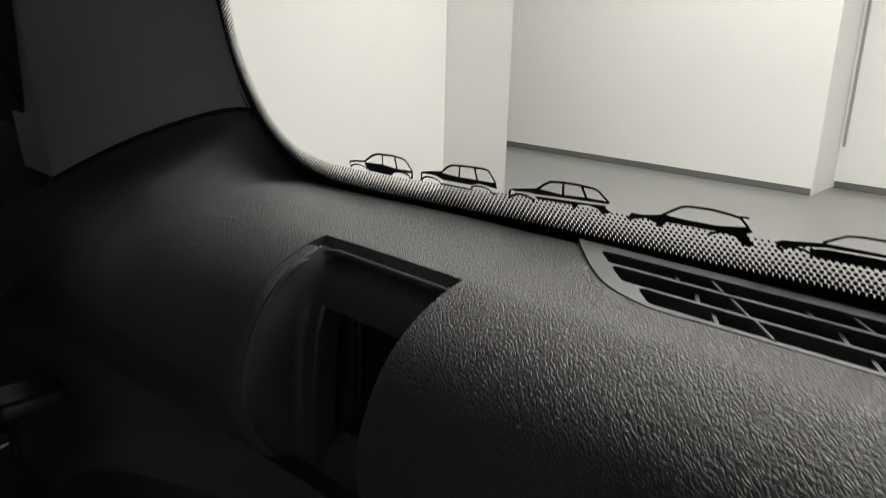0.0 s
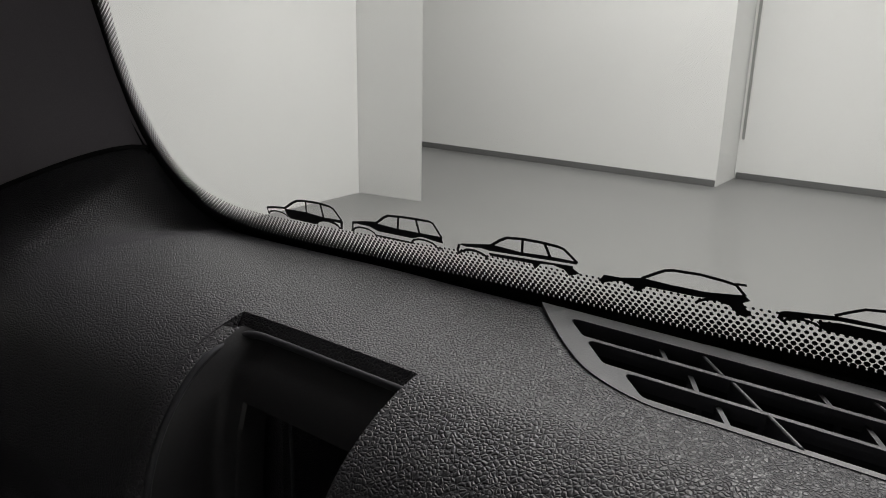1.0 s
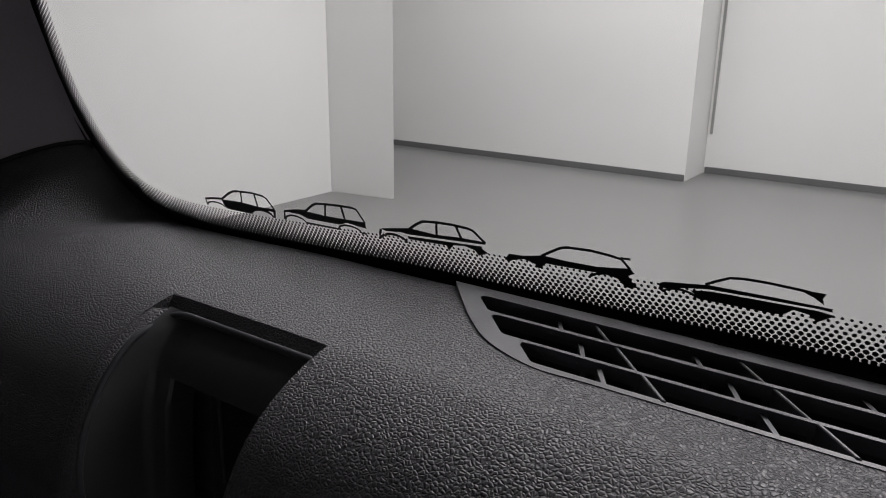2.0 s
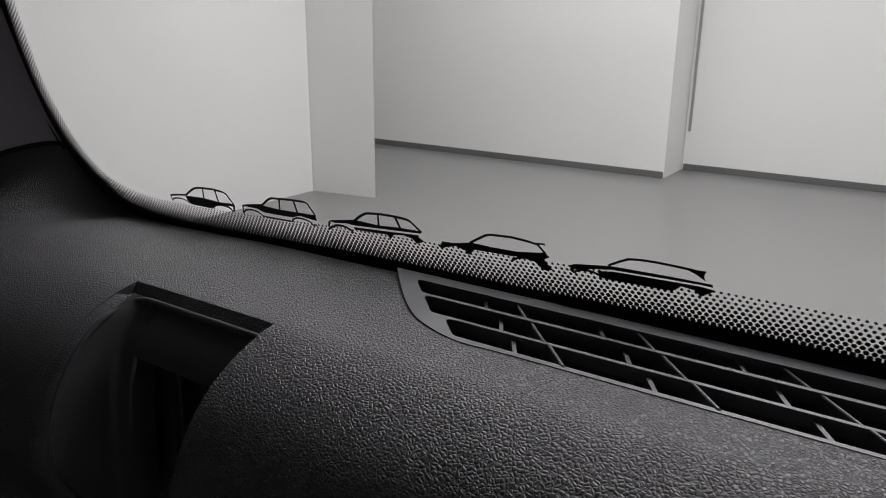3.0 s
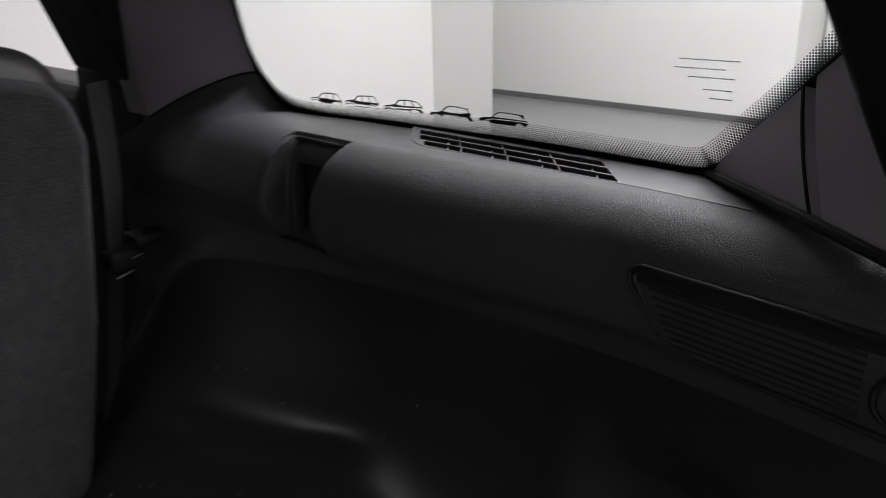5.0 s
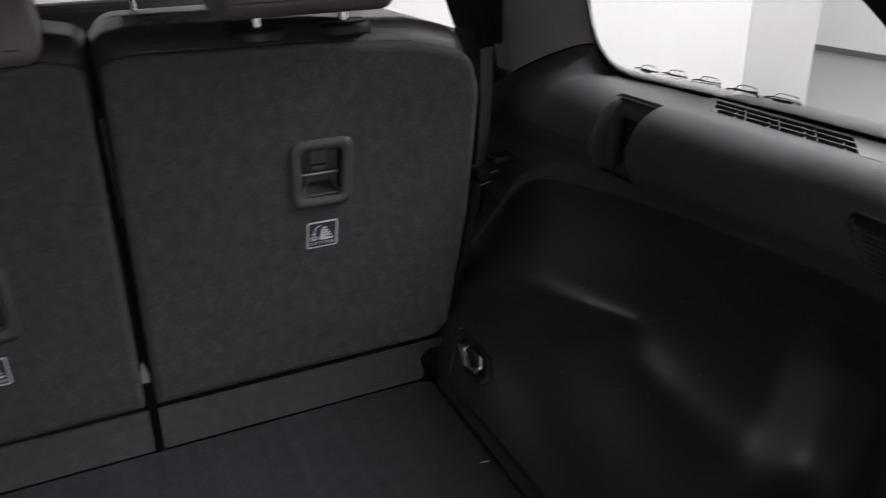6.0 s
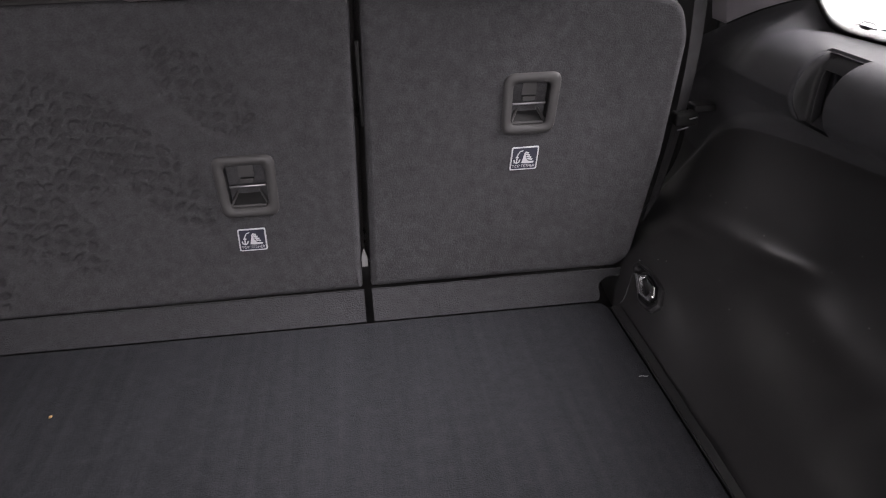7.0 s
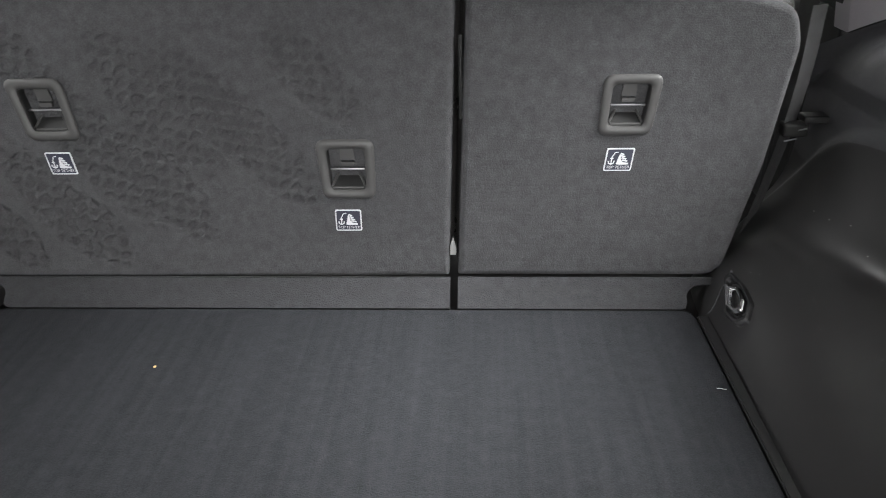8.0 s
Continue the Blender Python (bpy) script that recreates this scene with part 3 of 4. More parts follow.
SECTION[-0.165] = [(.6890, 1.1290), (.6835, 1.1352), (.618, 1.135), (.598, 1.130), (.582, 1.120), (.570, 1.103), (.565, 1.084), (.570, 1.059), (.582, 1.042), (.586, .927), (.577, .868), (.557, .853), (.428, .793), (.378, .735)]
SECTION[-0.255] = [(.6885, 1.1300), (.6830, 1.1355), (.620, 1.135), (.601, 1.130), (.585, 1.120), (.574, 1.104), (.569, 1.085), (.573, 1.061), (.587, 1.044), (.602, .955), (.598, .890), (.572, .828), (.434, .773), (.378, .735)]
SECTION[-0.420] = [(.6880, 1.1310), (.6830, 1.1365), (.632, 1.135), (.613, 1.131), (.599, 1.121), (.589, 1.105), (.584, 1.085), (.585, 1.066), (.597, 1.048), (.612, .955), (.605, .885), (.580, .815), (.450, .766), (.380, .735)]
SECTION[-0.700] = [(.660, 1.132), (.645, 1.131), (.625, 1.129), (.606, 1.125), (.592, 1.115), (.583, 1.100), (.578, 1.080), (.580, 1.060), (.596, 1.035), (.612, .955), (.606, .885), (.560, .815), (.440, .766), (.380, .735)]
STATIONS = sorted(SECTION, reverse=True)


def window_edge(y):
    """Height of the window opening's edge at y, ahead of the front corner's foot."""
    for p, q in zip(OPENING[36:], OPENING[37:]):
        if q.x <= y <= p.x:
            return p.y + (q.y - p.y) * (p.x - y) / (p.x - q.x)


def fair(points, n, flat):
    """A smooth curve through unevenly spaced points, n samples a span."""
    k = len(points)
    d = [max((q - p).length, 1e-6) for p, q in zip(points, points[1:])]
    slope = [(q - p) / s for p, q, s in zip(points, points[1:], d)]
    tangent = [slope[0]] + [(slope[i - 1] * d[i] + slope[i] * d[i - 1]) / (d[i - 1] + d[i]) for i in range(1, k - 1)] + [slope[-1]]
    # the ledge itself runs straight from its rolled edge to the crest
    tangent[1] = slope[1]
    tangent[2] = tangent[2].lerp(slope[1], flat)
    out = []
    for i in range(k - 1):
        for j in range(n):
            t = j / n
            out.append(points[i] * (2 * t ** 3 - 3 * t * t + 1) + tangent[i] * d[i] * (t ** 3 - 2 * t * t + t) + points[i + 1] * (3 * t * t - 2 * t ** 3) + tangent[i + 1] * d[i] * (t ** 3 - t * t))
    return out + [points[-1].copy()]


def section(y, n=5):
    """The trim's cross-section at y: a smooth blend of the ones above, n samples a span."""
    y = max(min(y, STATIONS[0]), STATIONS[-1])
    i = next(k for k in range(len(STATIONS) - 1) if STATIONS[k + 1] <= y)
    a, b = STATIONS[i], STATIONS[i + 1]
    t = (a - y) / (a - b)
    h0, h1, h2, h3 = 2 * t ** 3 - 3 * t * t + 1, t ** 3 - 2 * t * t + t, 3 * t * t - 2 * t ** 3, t ** 3 - t * t
    ctrl = []
    for k in range(len(SECTION[a])):
        p, q = Vector(SECTION[a][k]), Vector(SECTION[b][k])
        chord = (q - p) / (b - a)
        before = (p - Vector(SECTION[STATIONS[i - 1]][k])) / (a - STATIONS[i - 1]) if i else chord
        after = (Vector(SECTION[STATIONS[i + 2]][k]) - q) / (STATIONS[i + 2] - b) if i + 2 < len(STATIONS) else chord
        if k < 6 and y < 0.0925:
            ctrl.append(p.lerp(q, h2))
            continue
        ctrl.append(p * h0 + (before + chord) * 0.5 * (b - a) * h1 + q * h2 + (chord + after) * 0.5 * (b - a) * h3)
    if 0.03 < y < 0.0925:
        # the ledge sinks with the rounded corner of the window
        near_corner = (y - 0.03) / 0.0625
        drop = window_edge(y) - 0.0008 - 0.0032 * (1 - near_corner) ** 3 - ctrl[0].y
        for p, share in zip(ctrl, (1.0, 0.95 - 0.23 * near_corner, 0.40, 0.16, 0.05)):
            p.y += drop * share
        ctrl[0].x = 0.685 - LEAN_X * (ctrl[0].y - 1.15) + 0.002
    pts = fair(ctrl, n, min(max((0.02 - y) / 0.15, 0.0), 1.0))
    # a round-cornered swelling over the wheel arch, and a crease that runs back from the tie-down
    for p in pts[20 * n // 5:]:
        r = math.hypot(max(0.0, y + 0.08) / 0.245, max(0.0, p.y - 0.86) / 0.186)
        k = min(max((1.0 - r) / 0.12, 0.0), 1.0)
        p.x += 0.010 * (1 - k * k * (3 - 2 * k)) * min(max((1.075 - p.y) / 0.03, 0.0), 1.0) * min(max((y + 0.13) / 0.10, 0.0), 1.0)
        run = min(max((0.03 - y) / 0.18, 0.0), 1.0)
        fade = min(1.0, max(0.0, (y + 0.175) / 0.03)) * min(1.0, max(0.0, (0.045 - y) / 0.025))
        hollow_in = math.exp(-(((y + 0.432) / 0.050) ** 4)) * min(max((0.985 - p.y) / 0.06, 0.0), 1.0) * min(max((p.y - 0.77) / 0.03, 0.0), 1.0)
        p.x += 0.030 * hollow_in
        width = 0.0055 + 0.008 * run ** 4
        p.x -= 0.0034 * fade * math.exp(-(((p.y - 0.854) / width) ** 2))
    return pts


def face_x(y, z):
    """How far the trim's inner face stands at height z."""
    pts = section(y)[12:]
    for p, q in zip(pts, pts[1:]):
        if q.y <= z <= p.y:
            return p.x + (q.x - p.x) * (p.y - z) / max(p.y - q.y, 1e-6)
    return pts[0].x


def side_trim_mesh(flip=False, lower=False):
    bm = bmesh.new()
    rows = []
    rings = 240 if lower else 200
    ys = [0.2 - 0.9 * k / rings for k in range(rings + 1)]
    for y in ys:
        pts = [(p.x, p.y) for p in section(y, 20 if lower else 15)]
        if lower:
            pts = [(x + 0.0005, z) for x, z in pts[160:]]
            pts += [(0.745, 0.735), (0.745, pts[0][1])]
        else:
            pts = pts[:124]
            pts += [(0.745, pts[-1][1]), (0.745, 1.06), (max(pts[0][0] + 0.004, 0.60), pts[0][1] - 0.012)]
        place = [Vector((x, y, z)) for x, z in pts]
        rows.append([bm.verts.new(mirror_x(v) if flip else v) for v in place])
    n = len(rows[0])
    for r0, r1 in zip(rows, rows[1:]):
        for k in range(n):
            bm.faces.new((r0[k], r0[(k + 1) % n], r1[(k + 1) % n], r1[k]))
    bm.faces.new(rows[0])
    bm.faces.new(list(reversed(rows[-1])))
    return bm


def along_y(y0, y1, xz, bm=None):
    """A bar with the given cross-section between two y."""
    return prism(xz, lambda u, v, h: Vector((u, h, v)), y0, y1, bm)


side_trim = thing("boot_side_trim", "black grained plastic side lining of a car boot, ledge under the window", "side trim", at=(0.56, -0.2, 0.75))
panel = mesh_object("panel", side_trim_mesh(), GRAINED)
notch = along_y(-0.1415, -0.0625, [(0.50, 1.18), (0.630, 1.18), (0.6147, 1.1352), (0.6110, 1.1300), (0.6085, 1.06), (0.590, 1.042), (0.560, 1.047), (0.50, 1.060)])
hollow = along_y(-0.1360, -0.0850, [(0.57, 1.1165), (0.645, 1.110), (0.645, 1.055), (0.57, 1.055)])
# the vent's shaft
shaft = prism([(0.6800, -0.1540), (0.6405, -0.1935), (0.6405, -0.390), (0.6800, -0.3500)], lambda u, v, h: Vector((u, v, h)), 1.095, 1.2)
carve(panel, [notch, hollow, shaft])
under(panel, side_trim)
keep("lower_panel", side_trim_mesh(lower=True), LOWER, side_trim, "plain black lower lining over the wheel arch")

# liner of the finger pocket: a smooth lip and a stepped side wall
rim_pts = [Vector((p.x, -0.0622, p.y)) for p in section(-0.0625, 10)[26:88] if p.x < 0.6080 and p.y > 1.044]
edge_pts = [p + Vector((0.0040, -0.0058, -0.0004)) for p in rim_pts]
bm = bmesh.new()
V = [[bm.verts.new(a + Vector((0.0040 * (1 - math.cos(t)), -0.0058 * math.sin(t), -0.0004))) for t in (0.0, 0.3, 0.6, 0.9, 1.2, math.pi / 2)] for a in rim_pts]
for r0, r1 in zip(V, V[1:]):
    for k in range(5):
        bm.faces.new((r0[k], r0[k + 1], r1[k + 1], r1[k])).smooth = True
keep("pocket_rim", bm, GRAINED, side_trim, "rounded grained rim of a finger pocket")
lip = [Vector((0.6098, y, 1.1306)) for y in (-0.1400, -0.1200, -0.1000, -0.0840)] + [Vector((0.6094, -0.0758, 1.1306)), Vector((0.6078, -0.0706, 1.1299)), Vector((0.6050, -0.0682, 1.1284))]
foot = edge_pts[-1]
tail = [foot + Vector((0.0040, -0.0030, -0.0050)), foot + Vector((0.0100, -0.0090, -0.0075)), foot + Vector((0.0170, -0.0160, -0.0060))]
keep("pocket_lip", tube(spline(lip + [p for p in edge_pts if p.z < 1.1262][::6] + tail, 6), 0.0013, sides=10), SMOOTH, side_trim, "smooth satin black lip round a finger pocket")
WELL = ((1.1297, 0.6104), (1.1268, 0.6060), (1.1215, 0.6005), (1.1150, 0.5960), (1.1040, 0.5925), (1.0850, 0.5902), (1.0610, 0.5890), (1.0400, 0.5885))
bm = bmesh.new()
V = []
for a in edge_pts:
    b = Vector((max(ramp(a.z, WELL), a.x + 0.001), -0.0745, a.z - 0.0006))
    after = b + Vector((0.0002, -0.0030, 0))
    arc = [a.lerp(b, t / 6) for t in range(6)]
    arc += [(1 - t) ** 2 * b.lerp(a, 0.14) + 2 * t * (1 - t) * b + t * t * after for t in (0.0, 0.25, 0.5, 0.75, 1.0)]
    arc += [Vector((b.x + 0.0004, -0.0828, b.z)), Vector((b.x + 0.0016, -0.0838, b.z)), Vector((b.x + 0.0110, -0.0842, b.z))]
    V.append([bm.verts.new(p) for p in arc])
for r0, r1 in zip(V, V[1:]):
    for k in range(len(r0) - 1):
        bm.faces.new((r0[k], r0[k + 1], r1[k + 1], r1[k])).smooth = True
keep("pocket_side", bm, POCKET, side_trim, "smooth black side wall of a finger pocket")
bm = bmesh.new()
V = []
for y in (-0.0828, -0.0950, -0.1080, -0.1200, -0.1330, -0.1412):
    row = [Vector((ramp(z, WELL) + 0.0004, y, z)) for z in (1.1297, 1.1268, 1.1240, 1.1215, 1.1180, 1.1150, 1.1135)]
    V.append([bm.verts.new(p) for p in row + [row[-1] + Vector((0.0015, 0, -0.0012)), row[-1] + Vector((0.0110, 0, -0.0014))]])
for r0, r1 in zip(V, V[1:]):
    for k in range(len(r0) - 1):
        bm.faces.new((r0[k], r0[k + 1], r1[k + 1], r1[k])).smooth = True
keep("pocket_back", bm, POCKET, side_trim, "smooth black back wall of a finger pocket")
keep("pocket_catch", tube([(0.612, -0.0865, 1.112), (0.612, -0.0870, 1.085), (0.6105, -0.0880, 1.066)], 0.0008, sides=6), SMOOTH, side_trim)

# smooth strip beside the window with the air vent's slots
strip_z = lambda x, y: 1.1353 + (x - 0.66) * 0.035
bm = bmesh.new()
left_edge = spline([(0.6845, -0.1425), (0.674, -0.1515), (0.657, -0.1675), (0.6455, -0.182), (0.6385, -0.201), (0.6386, -0.218)], 5)
outline = [Vector((p[0], p[1])) for p in left_edge] + [Vector((0.6392, -0.30)), Vector((0.6394, -0.400)), Vector((0.6365, -0.470)), Vector((0.652, -0.463)), Vector((0.6845, -0.424)), Vector((0.6845, -0.30))]
vent = keep("vent_strip", prism(outline, lambda u, v, h: Vector((u, v, strip_z(u, v) + h)), -0.0035, 0.0009), SMOOTH, side_trim, "smooth satin black strip with an air vent")
cuts = []
ROWS_X = ((0.6673, 0.6780), (0.6534, 0.6656), (0.6410, 0.6519))
COLS_Y = (-0.1590, -0.2055, -0.2525, -0.2990, -0.3450)
slant = lambda x, y: y + (x - 0.676)
for x0, x1 in ROWS_X:
    front_end = COLS_Y[0] - max(0.0, 0.665 - x1) * 0.4
    pts = [(x0, slant(x0, front_end)), (x1, slant(x1, front_end)), (x1, slant(x1, COLS_Y[-1])), (x0, slant(x0, COLS_Y[-1]))]
    cuts.append(prism(rounded(pts, [0.0045, 0.0020, 0.0035, 0.0016], 5), lambda u, v, h: Vector((u, v, h)), 1.12, 1.15))
carve(vent, cuts)
for y in COLS_Y[1:4]:
    for x0, x1 in ROWS_X:
        bm = prism([(x0 - 0.0006, slant(x0, y) - 0.0008), (x1 + 0.0006, slant(x1, y) - 0.0008), (x1 + 0.0006, slant(x1, y) + 0.0008), (x0 - 0.0006, slant(x0, y) + 0.0008)], lambda u, v, h: Vector((u, v, h)), 1.1290, 1.1360)
        bmesh.ops.bevel(bm, geom=list(bm.edges), offset=0.0003, segments=1, affect="EDGES")
        keep("vent_divider", bm, SMOOTH, side_trim, smooth=False)
for r, (x0, x1) in enumerate(ROWS_X):
    for c in range(4):
        ym = (COLS_Y[c] + COLS_Y[c + 1]) / 2 - 0.006 + (x0 - 0.676)
        bm = prism([(x0 - 0.001, ym), (x1 + 0.001, ym + 0.008), (x1 + 0.001, ym + 0.0064), (x0 - 0.001, ym - 0.0016)], lambda u, v, h: Vector((u, v, h)), 1.110, 1.1342)
        keep("vent_fin", bm, SMOOTH, side_trim, smooth=False)
for x in (0.6665, 0.6540):
    bm = prism([(x - 0.0008, -0.166), (x + 0.0008, -0.164), (x + 0.0035, -0.350), (x + 0.0019, -0.352)], lambda u, v, h: Vector((u, v, h)), 1.112, 1.1335)
    keep("vent_blade", bm, DARKPLASTIC, side_trim, smooth=False)
keep("vent_shaft", box(0.640, 0.682, -0.385, -0.155, 1.094, 1.0965), BLACKTRIM, side_trim)

# ribbed plate with a socket on the rear of the roll
on_face = lambda u, v, h: Vector((face_x(u, v) - h, u, v))
plate_out = rounded([Vector((-0.4220, 1.1025)), Vector((-0.456, 1.0560)), Vector((-0.632, 1.0420)), Vector((-0.632, 1.0980))], [0.005, 0.030, 0.010, 0.010], 8)
plate_in = inset(plate_out, 0.0048)
keep("plate_frame", ring(plate_out, plate_in, on_face, [(-0.5, -0.004), (-0.2, 0.0008), (0.05, 0.0018), (0.25, 0.0008), (0.4, 0.0006), (0.6, 0.0020), (0.8, 0.0018), (1.0, -0.001)]), DARKPLASTIC, side_trim, "raised dark frame round a ribbed plate")
bm = prism(plate_in, on_face, -0.002, 0.0002)
keep("ribbed_plate", bm, DARKPLASTIC, side_trim, "dark ribbed plastic plate")
for k in range(9):
    z = 1.0985 - 0.0044 * k
    ya = -0.4335 - 0.0026 * k
    bm = tube([(face_x(y, z - (ya - y) * 0.05) - 0.0004, y, z - (ya - y) * 0.05) for y in (ya, -0.47, -0.50, -0.53, -0.552)], 0.0009, sides=6)
    keep("rib", bm, DARKPLASTIC, side_trim)
sock = (-0.573, 1.0735)
ring_out = [Vector((sock[0] + 0.0175 * math.cos(-a * math.pi / 16), sock[1] + 0.0175 * math.sin(-a * math.pi / 16))) for a in range(32)]
ring_in = [Vector((sock[0] + 0.0135 * math.cos(-a * math.pi / 16), sock[1] + 0.0135 * math.sin(-a * math.pi / 16))) for a in range(32)]
socket = keep("socket_cap", pillow(list(reversed(ring_in)), on_face, 0.0035, 0.0015), SMOOTH, side_trim, "round black socket cap")
keep("socket_ring", ring(ring_out, ring_in, on_face, [(0, -0.003), (0.1, 0.0028), (0.5, 0.0036), (0.9, 0.0028), (1, -0.001)]), DARKPLASTIC, side_trim)

edge_line = [(0.010, 0.812), (-0.001, 0.795), (-0.009, 0.779), (-0.014, 0.766), (-0.0145, 0.757), (-0.011, 0.751)]
keep("panel_edge", tube([(face_x(y, z) - 0.0006, y, z) for y, z in edge_line], 0.0009, sides=6), SMOOTH, side_trim, "raised edge line of the panel")

opposite = mesh_object("boot_side_trim", side_trim_mesh(True), GRAINED)
tagged(opposite, "black grained plastic side lining of a car boot", "side trim")
under(mesh_object("lower_panel", side_trim_mesh(True, True), LOWER), opposite)


# ---------- pillars ----------
def grid(rows, bm=None, back=None):
    """A smooth sheet through rows of points, closed behind by a copy moved by back."""
    bm = bm or bmesh.new()
    V = [[bm.verts.new(p) for p in r] for r in rows]
    for r0, r1 in zip(V, V[1:]):
        for k in range(len(r0) - 1):
            bm.faces.new((r0[k], r0[k + 1], r1[k + 1], r1[k])).smooth = True
    if back:
        W = [[bm.verts.new(Vector(p) + Vector(back)) for p in r] for r in rows]
        for r0, r1 in zip(W, W[1:]):
            for k in range(len(r0) - 1):
                bm.faces.new((r0[k], r1[k], r1[k + 1], r0[k + 1]))
        edge = lambda g: g[0] + [r[-1] for r in g[1:]] + list(reversed(g[-1]))[1:] + [r[0] for r in reversed(g[1:-1])]
        a, b = edge(V), edge(W)
        for k in range(len(a)):
            bm.faces.new((a[k], a[(k + 1) % len(a)], b[(k + 1) % len(b)], b[k]))
    return bm


def pillar_row(s):
    """A row of the pillar's lining, from the window's front edge forward to the door; s: 0 at the seam, 1 under the roof."""
    za, zb = 1.1705 + 0.4395 * s, 1.124 + 0.486 * s
    near = min(OPENING[:48], key=lambda p: abs(p.y - za))
    out = []
    fade = (1 - s) ** 6
    for k in range(13):
        t = k / 12
        a = on_glass(near.x + 0.0040, za, 0.0015)
        e = Vector((0.5845 + 0.01 * s, 0.171 + 0.13 * s, zb))
        y = 0.0935 + (0.171 - 0.0935) * t
        top = section(y)[0]
        seam = Vector((top.x - 0.0006, y - 0.0004, top.y + 0.0010))
        level = a.lerp(e, t) + Vector((-0.85, -0.35, 0.1)) * 0.012 * math.sin(math.pi * t) * t
        out.append(level.lerp(seam, fade))
    return out


rows = [[p + Vector((0.004, 0.005, -0.002)) for p in pillar_row(0.0)]] + [pillar_row(s) for s in (0.0, 0.006, 0.02, 0.05, 0.09, 0.14, 0.2, 0.3, 0.45, 0.6, 0.8, 1.0)]
pillar = mesh_object("pillar_trim", grid(rows, back=(0.0, 0.05, 0)), PILLAR)
tagged(pillar, "dark grey plastic lining of the rear door pillar", "pillar trim")

# a black tube laid along the open seam, in place of the groove's shade
seam_pts = []
for k in range(13):
    y = 0.0935 + (0.171 - 0.0935) * k / 12
    top = section(y)[0]
    seam_pts.append((top.x - 0.0012, y - 0.0010, top.y + 0.0004))
tagged(mesh_object("seam_gap", tube(seam_pts, 0.0013, sides=8), RUBBER), "thin black line for the shade in the seam between pillar lining and ledge", "seal")


def lean(bm):
    """Leans what stands above the sill inwards with the body side."""
    for v in bm.verts:
        v.co.x -= LEAN_X * max(0.0, v.co.z - 1.15)
    return bm


def pillar_box(x0, x1, y0, y1):
    bm = box(x0, x1, y0, y1, 0.60, 1.15, 0.004)
    box(x0, x1, y0, y1, 1.149, 1.62, 0.004, bm)
    return lean(bm)


door_pillar = mesh_object("door_pillar", pillar_box(0.590, 0.668, 0.205, 0.300), BLACKTRIM)
tagged(door_pillar, "matt black door pillar with rubber seal", "pillar", kind="structure")
box_bm = pillar_box(0.648, 0.690, 0.305, 0.52)
tagged(mesh_object("door_frame", box_bm, BLACKTRIM), "matt black frame of the rear door window", "door frame", kind="structure")

d_trim = thing("rear_pillar_trim", "satin black lining of the rear pillar beside the window", "pillar trim", at=(0.62, -0.5, 1.14))
low = spline([(0.690, -0.420, 1.1375), (0.642, -0.478, 1.1405), (0.606, -0.540, 1.136), (0.580, -0.640, 1.115)], 8)
high = spline([(0.689, -0.4205, 1.1415), (0.6715, -0.456, 1.1795), (0.653, -0.510, 1.235), (0.620, -0.600, 1.335)], 8)
for i0, i1 in ((0, 12), (12, 24)):
    rows = []
    for k in range(i0, i1 + 1):
        sh = 0.9 if (k == i0 and i0) else 0.0
        a, b = low[k].lerp(low[min(k + 1, 24)], sh), high[k].lerp(high[min(k + 1, 24)], sh)
        rows.append([a.lerp(b, t / 6) + Vector((-0.6, 0.5, 0.1)) * 0.003 * math.sin(math.pi * t / 6) * min(1, k / 8) for t in range(7)])
    keep("trim_piece", grid(rows, back=(0.0, -0.03, -0.004)), PILLAR, d_trim)
# black tube that stands for the shaded gap below the lining
keep("gap_line", tube([p + Vector((-0.001, 0.001, 0.0005)) for p in low], 0.0036, sides=8), RUBBER, d_trim, "black line for the shade in the gap")
keep("joint", tube([low[12].lerp(high[12], t / 6) + Vector((-0.6, 0.5, 0.1)) * (0.0012 + 0.003 * math.sin(math.pi * t / 6)) for t in range(7)], 0.0011, sides=6), RUBBER, d_trim, "black joint between two lining pieces")

half = [(0.655, 1.112), (0.600, 1.150), (0.492, 1.2235), (0.385, 1.2975), (0.285, 1.362), (0.18, 1.412), (0.04, 1.437), (-0.165, 1.445)]
outer = [(-0.165, 1.60), (0.50, 1.60), (0.70, 1.50), (0.80, 1.20), (0.80, 0.95), (0.72, 0.95)]
rim = thing("tailgate_frame", "matt black lining round the open tailgate", "tailgate frame", kind="structure", at=(-0.165, -0.58, 1.45))
for flip in (False, True):
    pts = [Vector((p[0], p[1])) for p in half + outer]
    if flip:
        pts = [Vector((-0.33 - p.x, p.y)) for p in reversed(pts)]
    if sum(a.x * b.y - b.x * a.y for a, b in zip(pts, pts[1:] + pts[:1])) < 0:
        pts.reverse()
    keep("rim_side", pillow(pts, lambda u, v, h: Vector((u, -0.61 + h, v)), 0.06, 0.008), BLACKTRIM, rim)


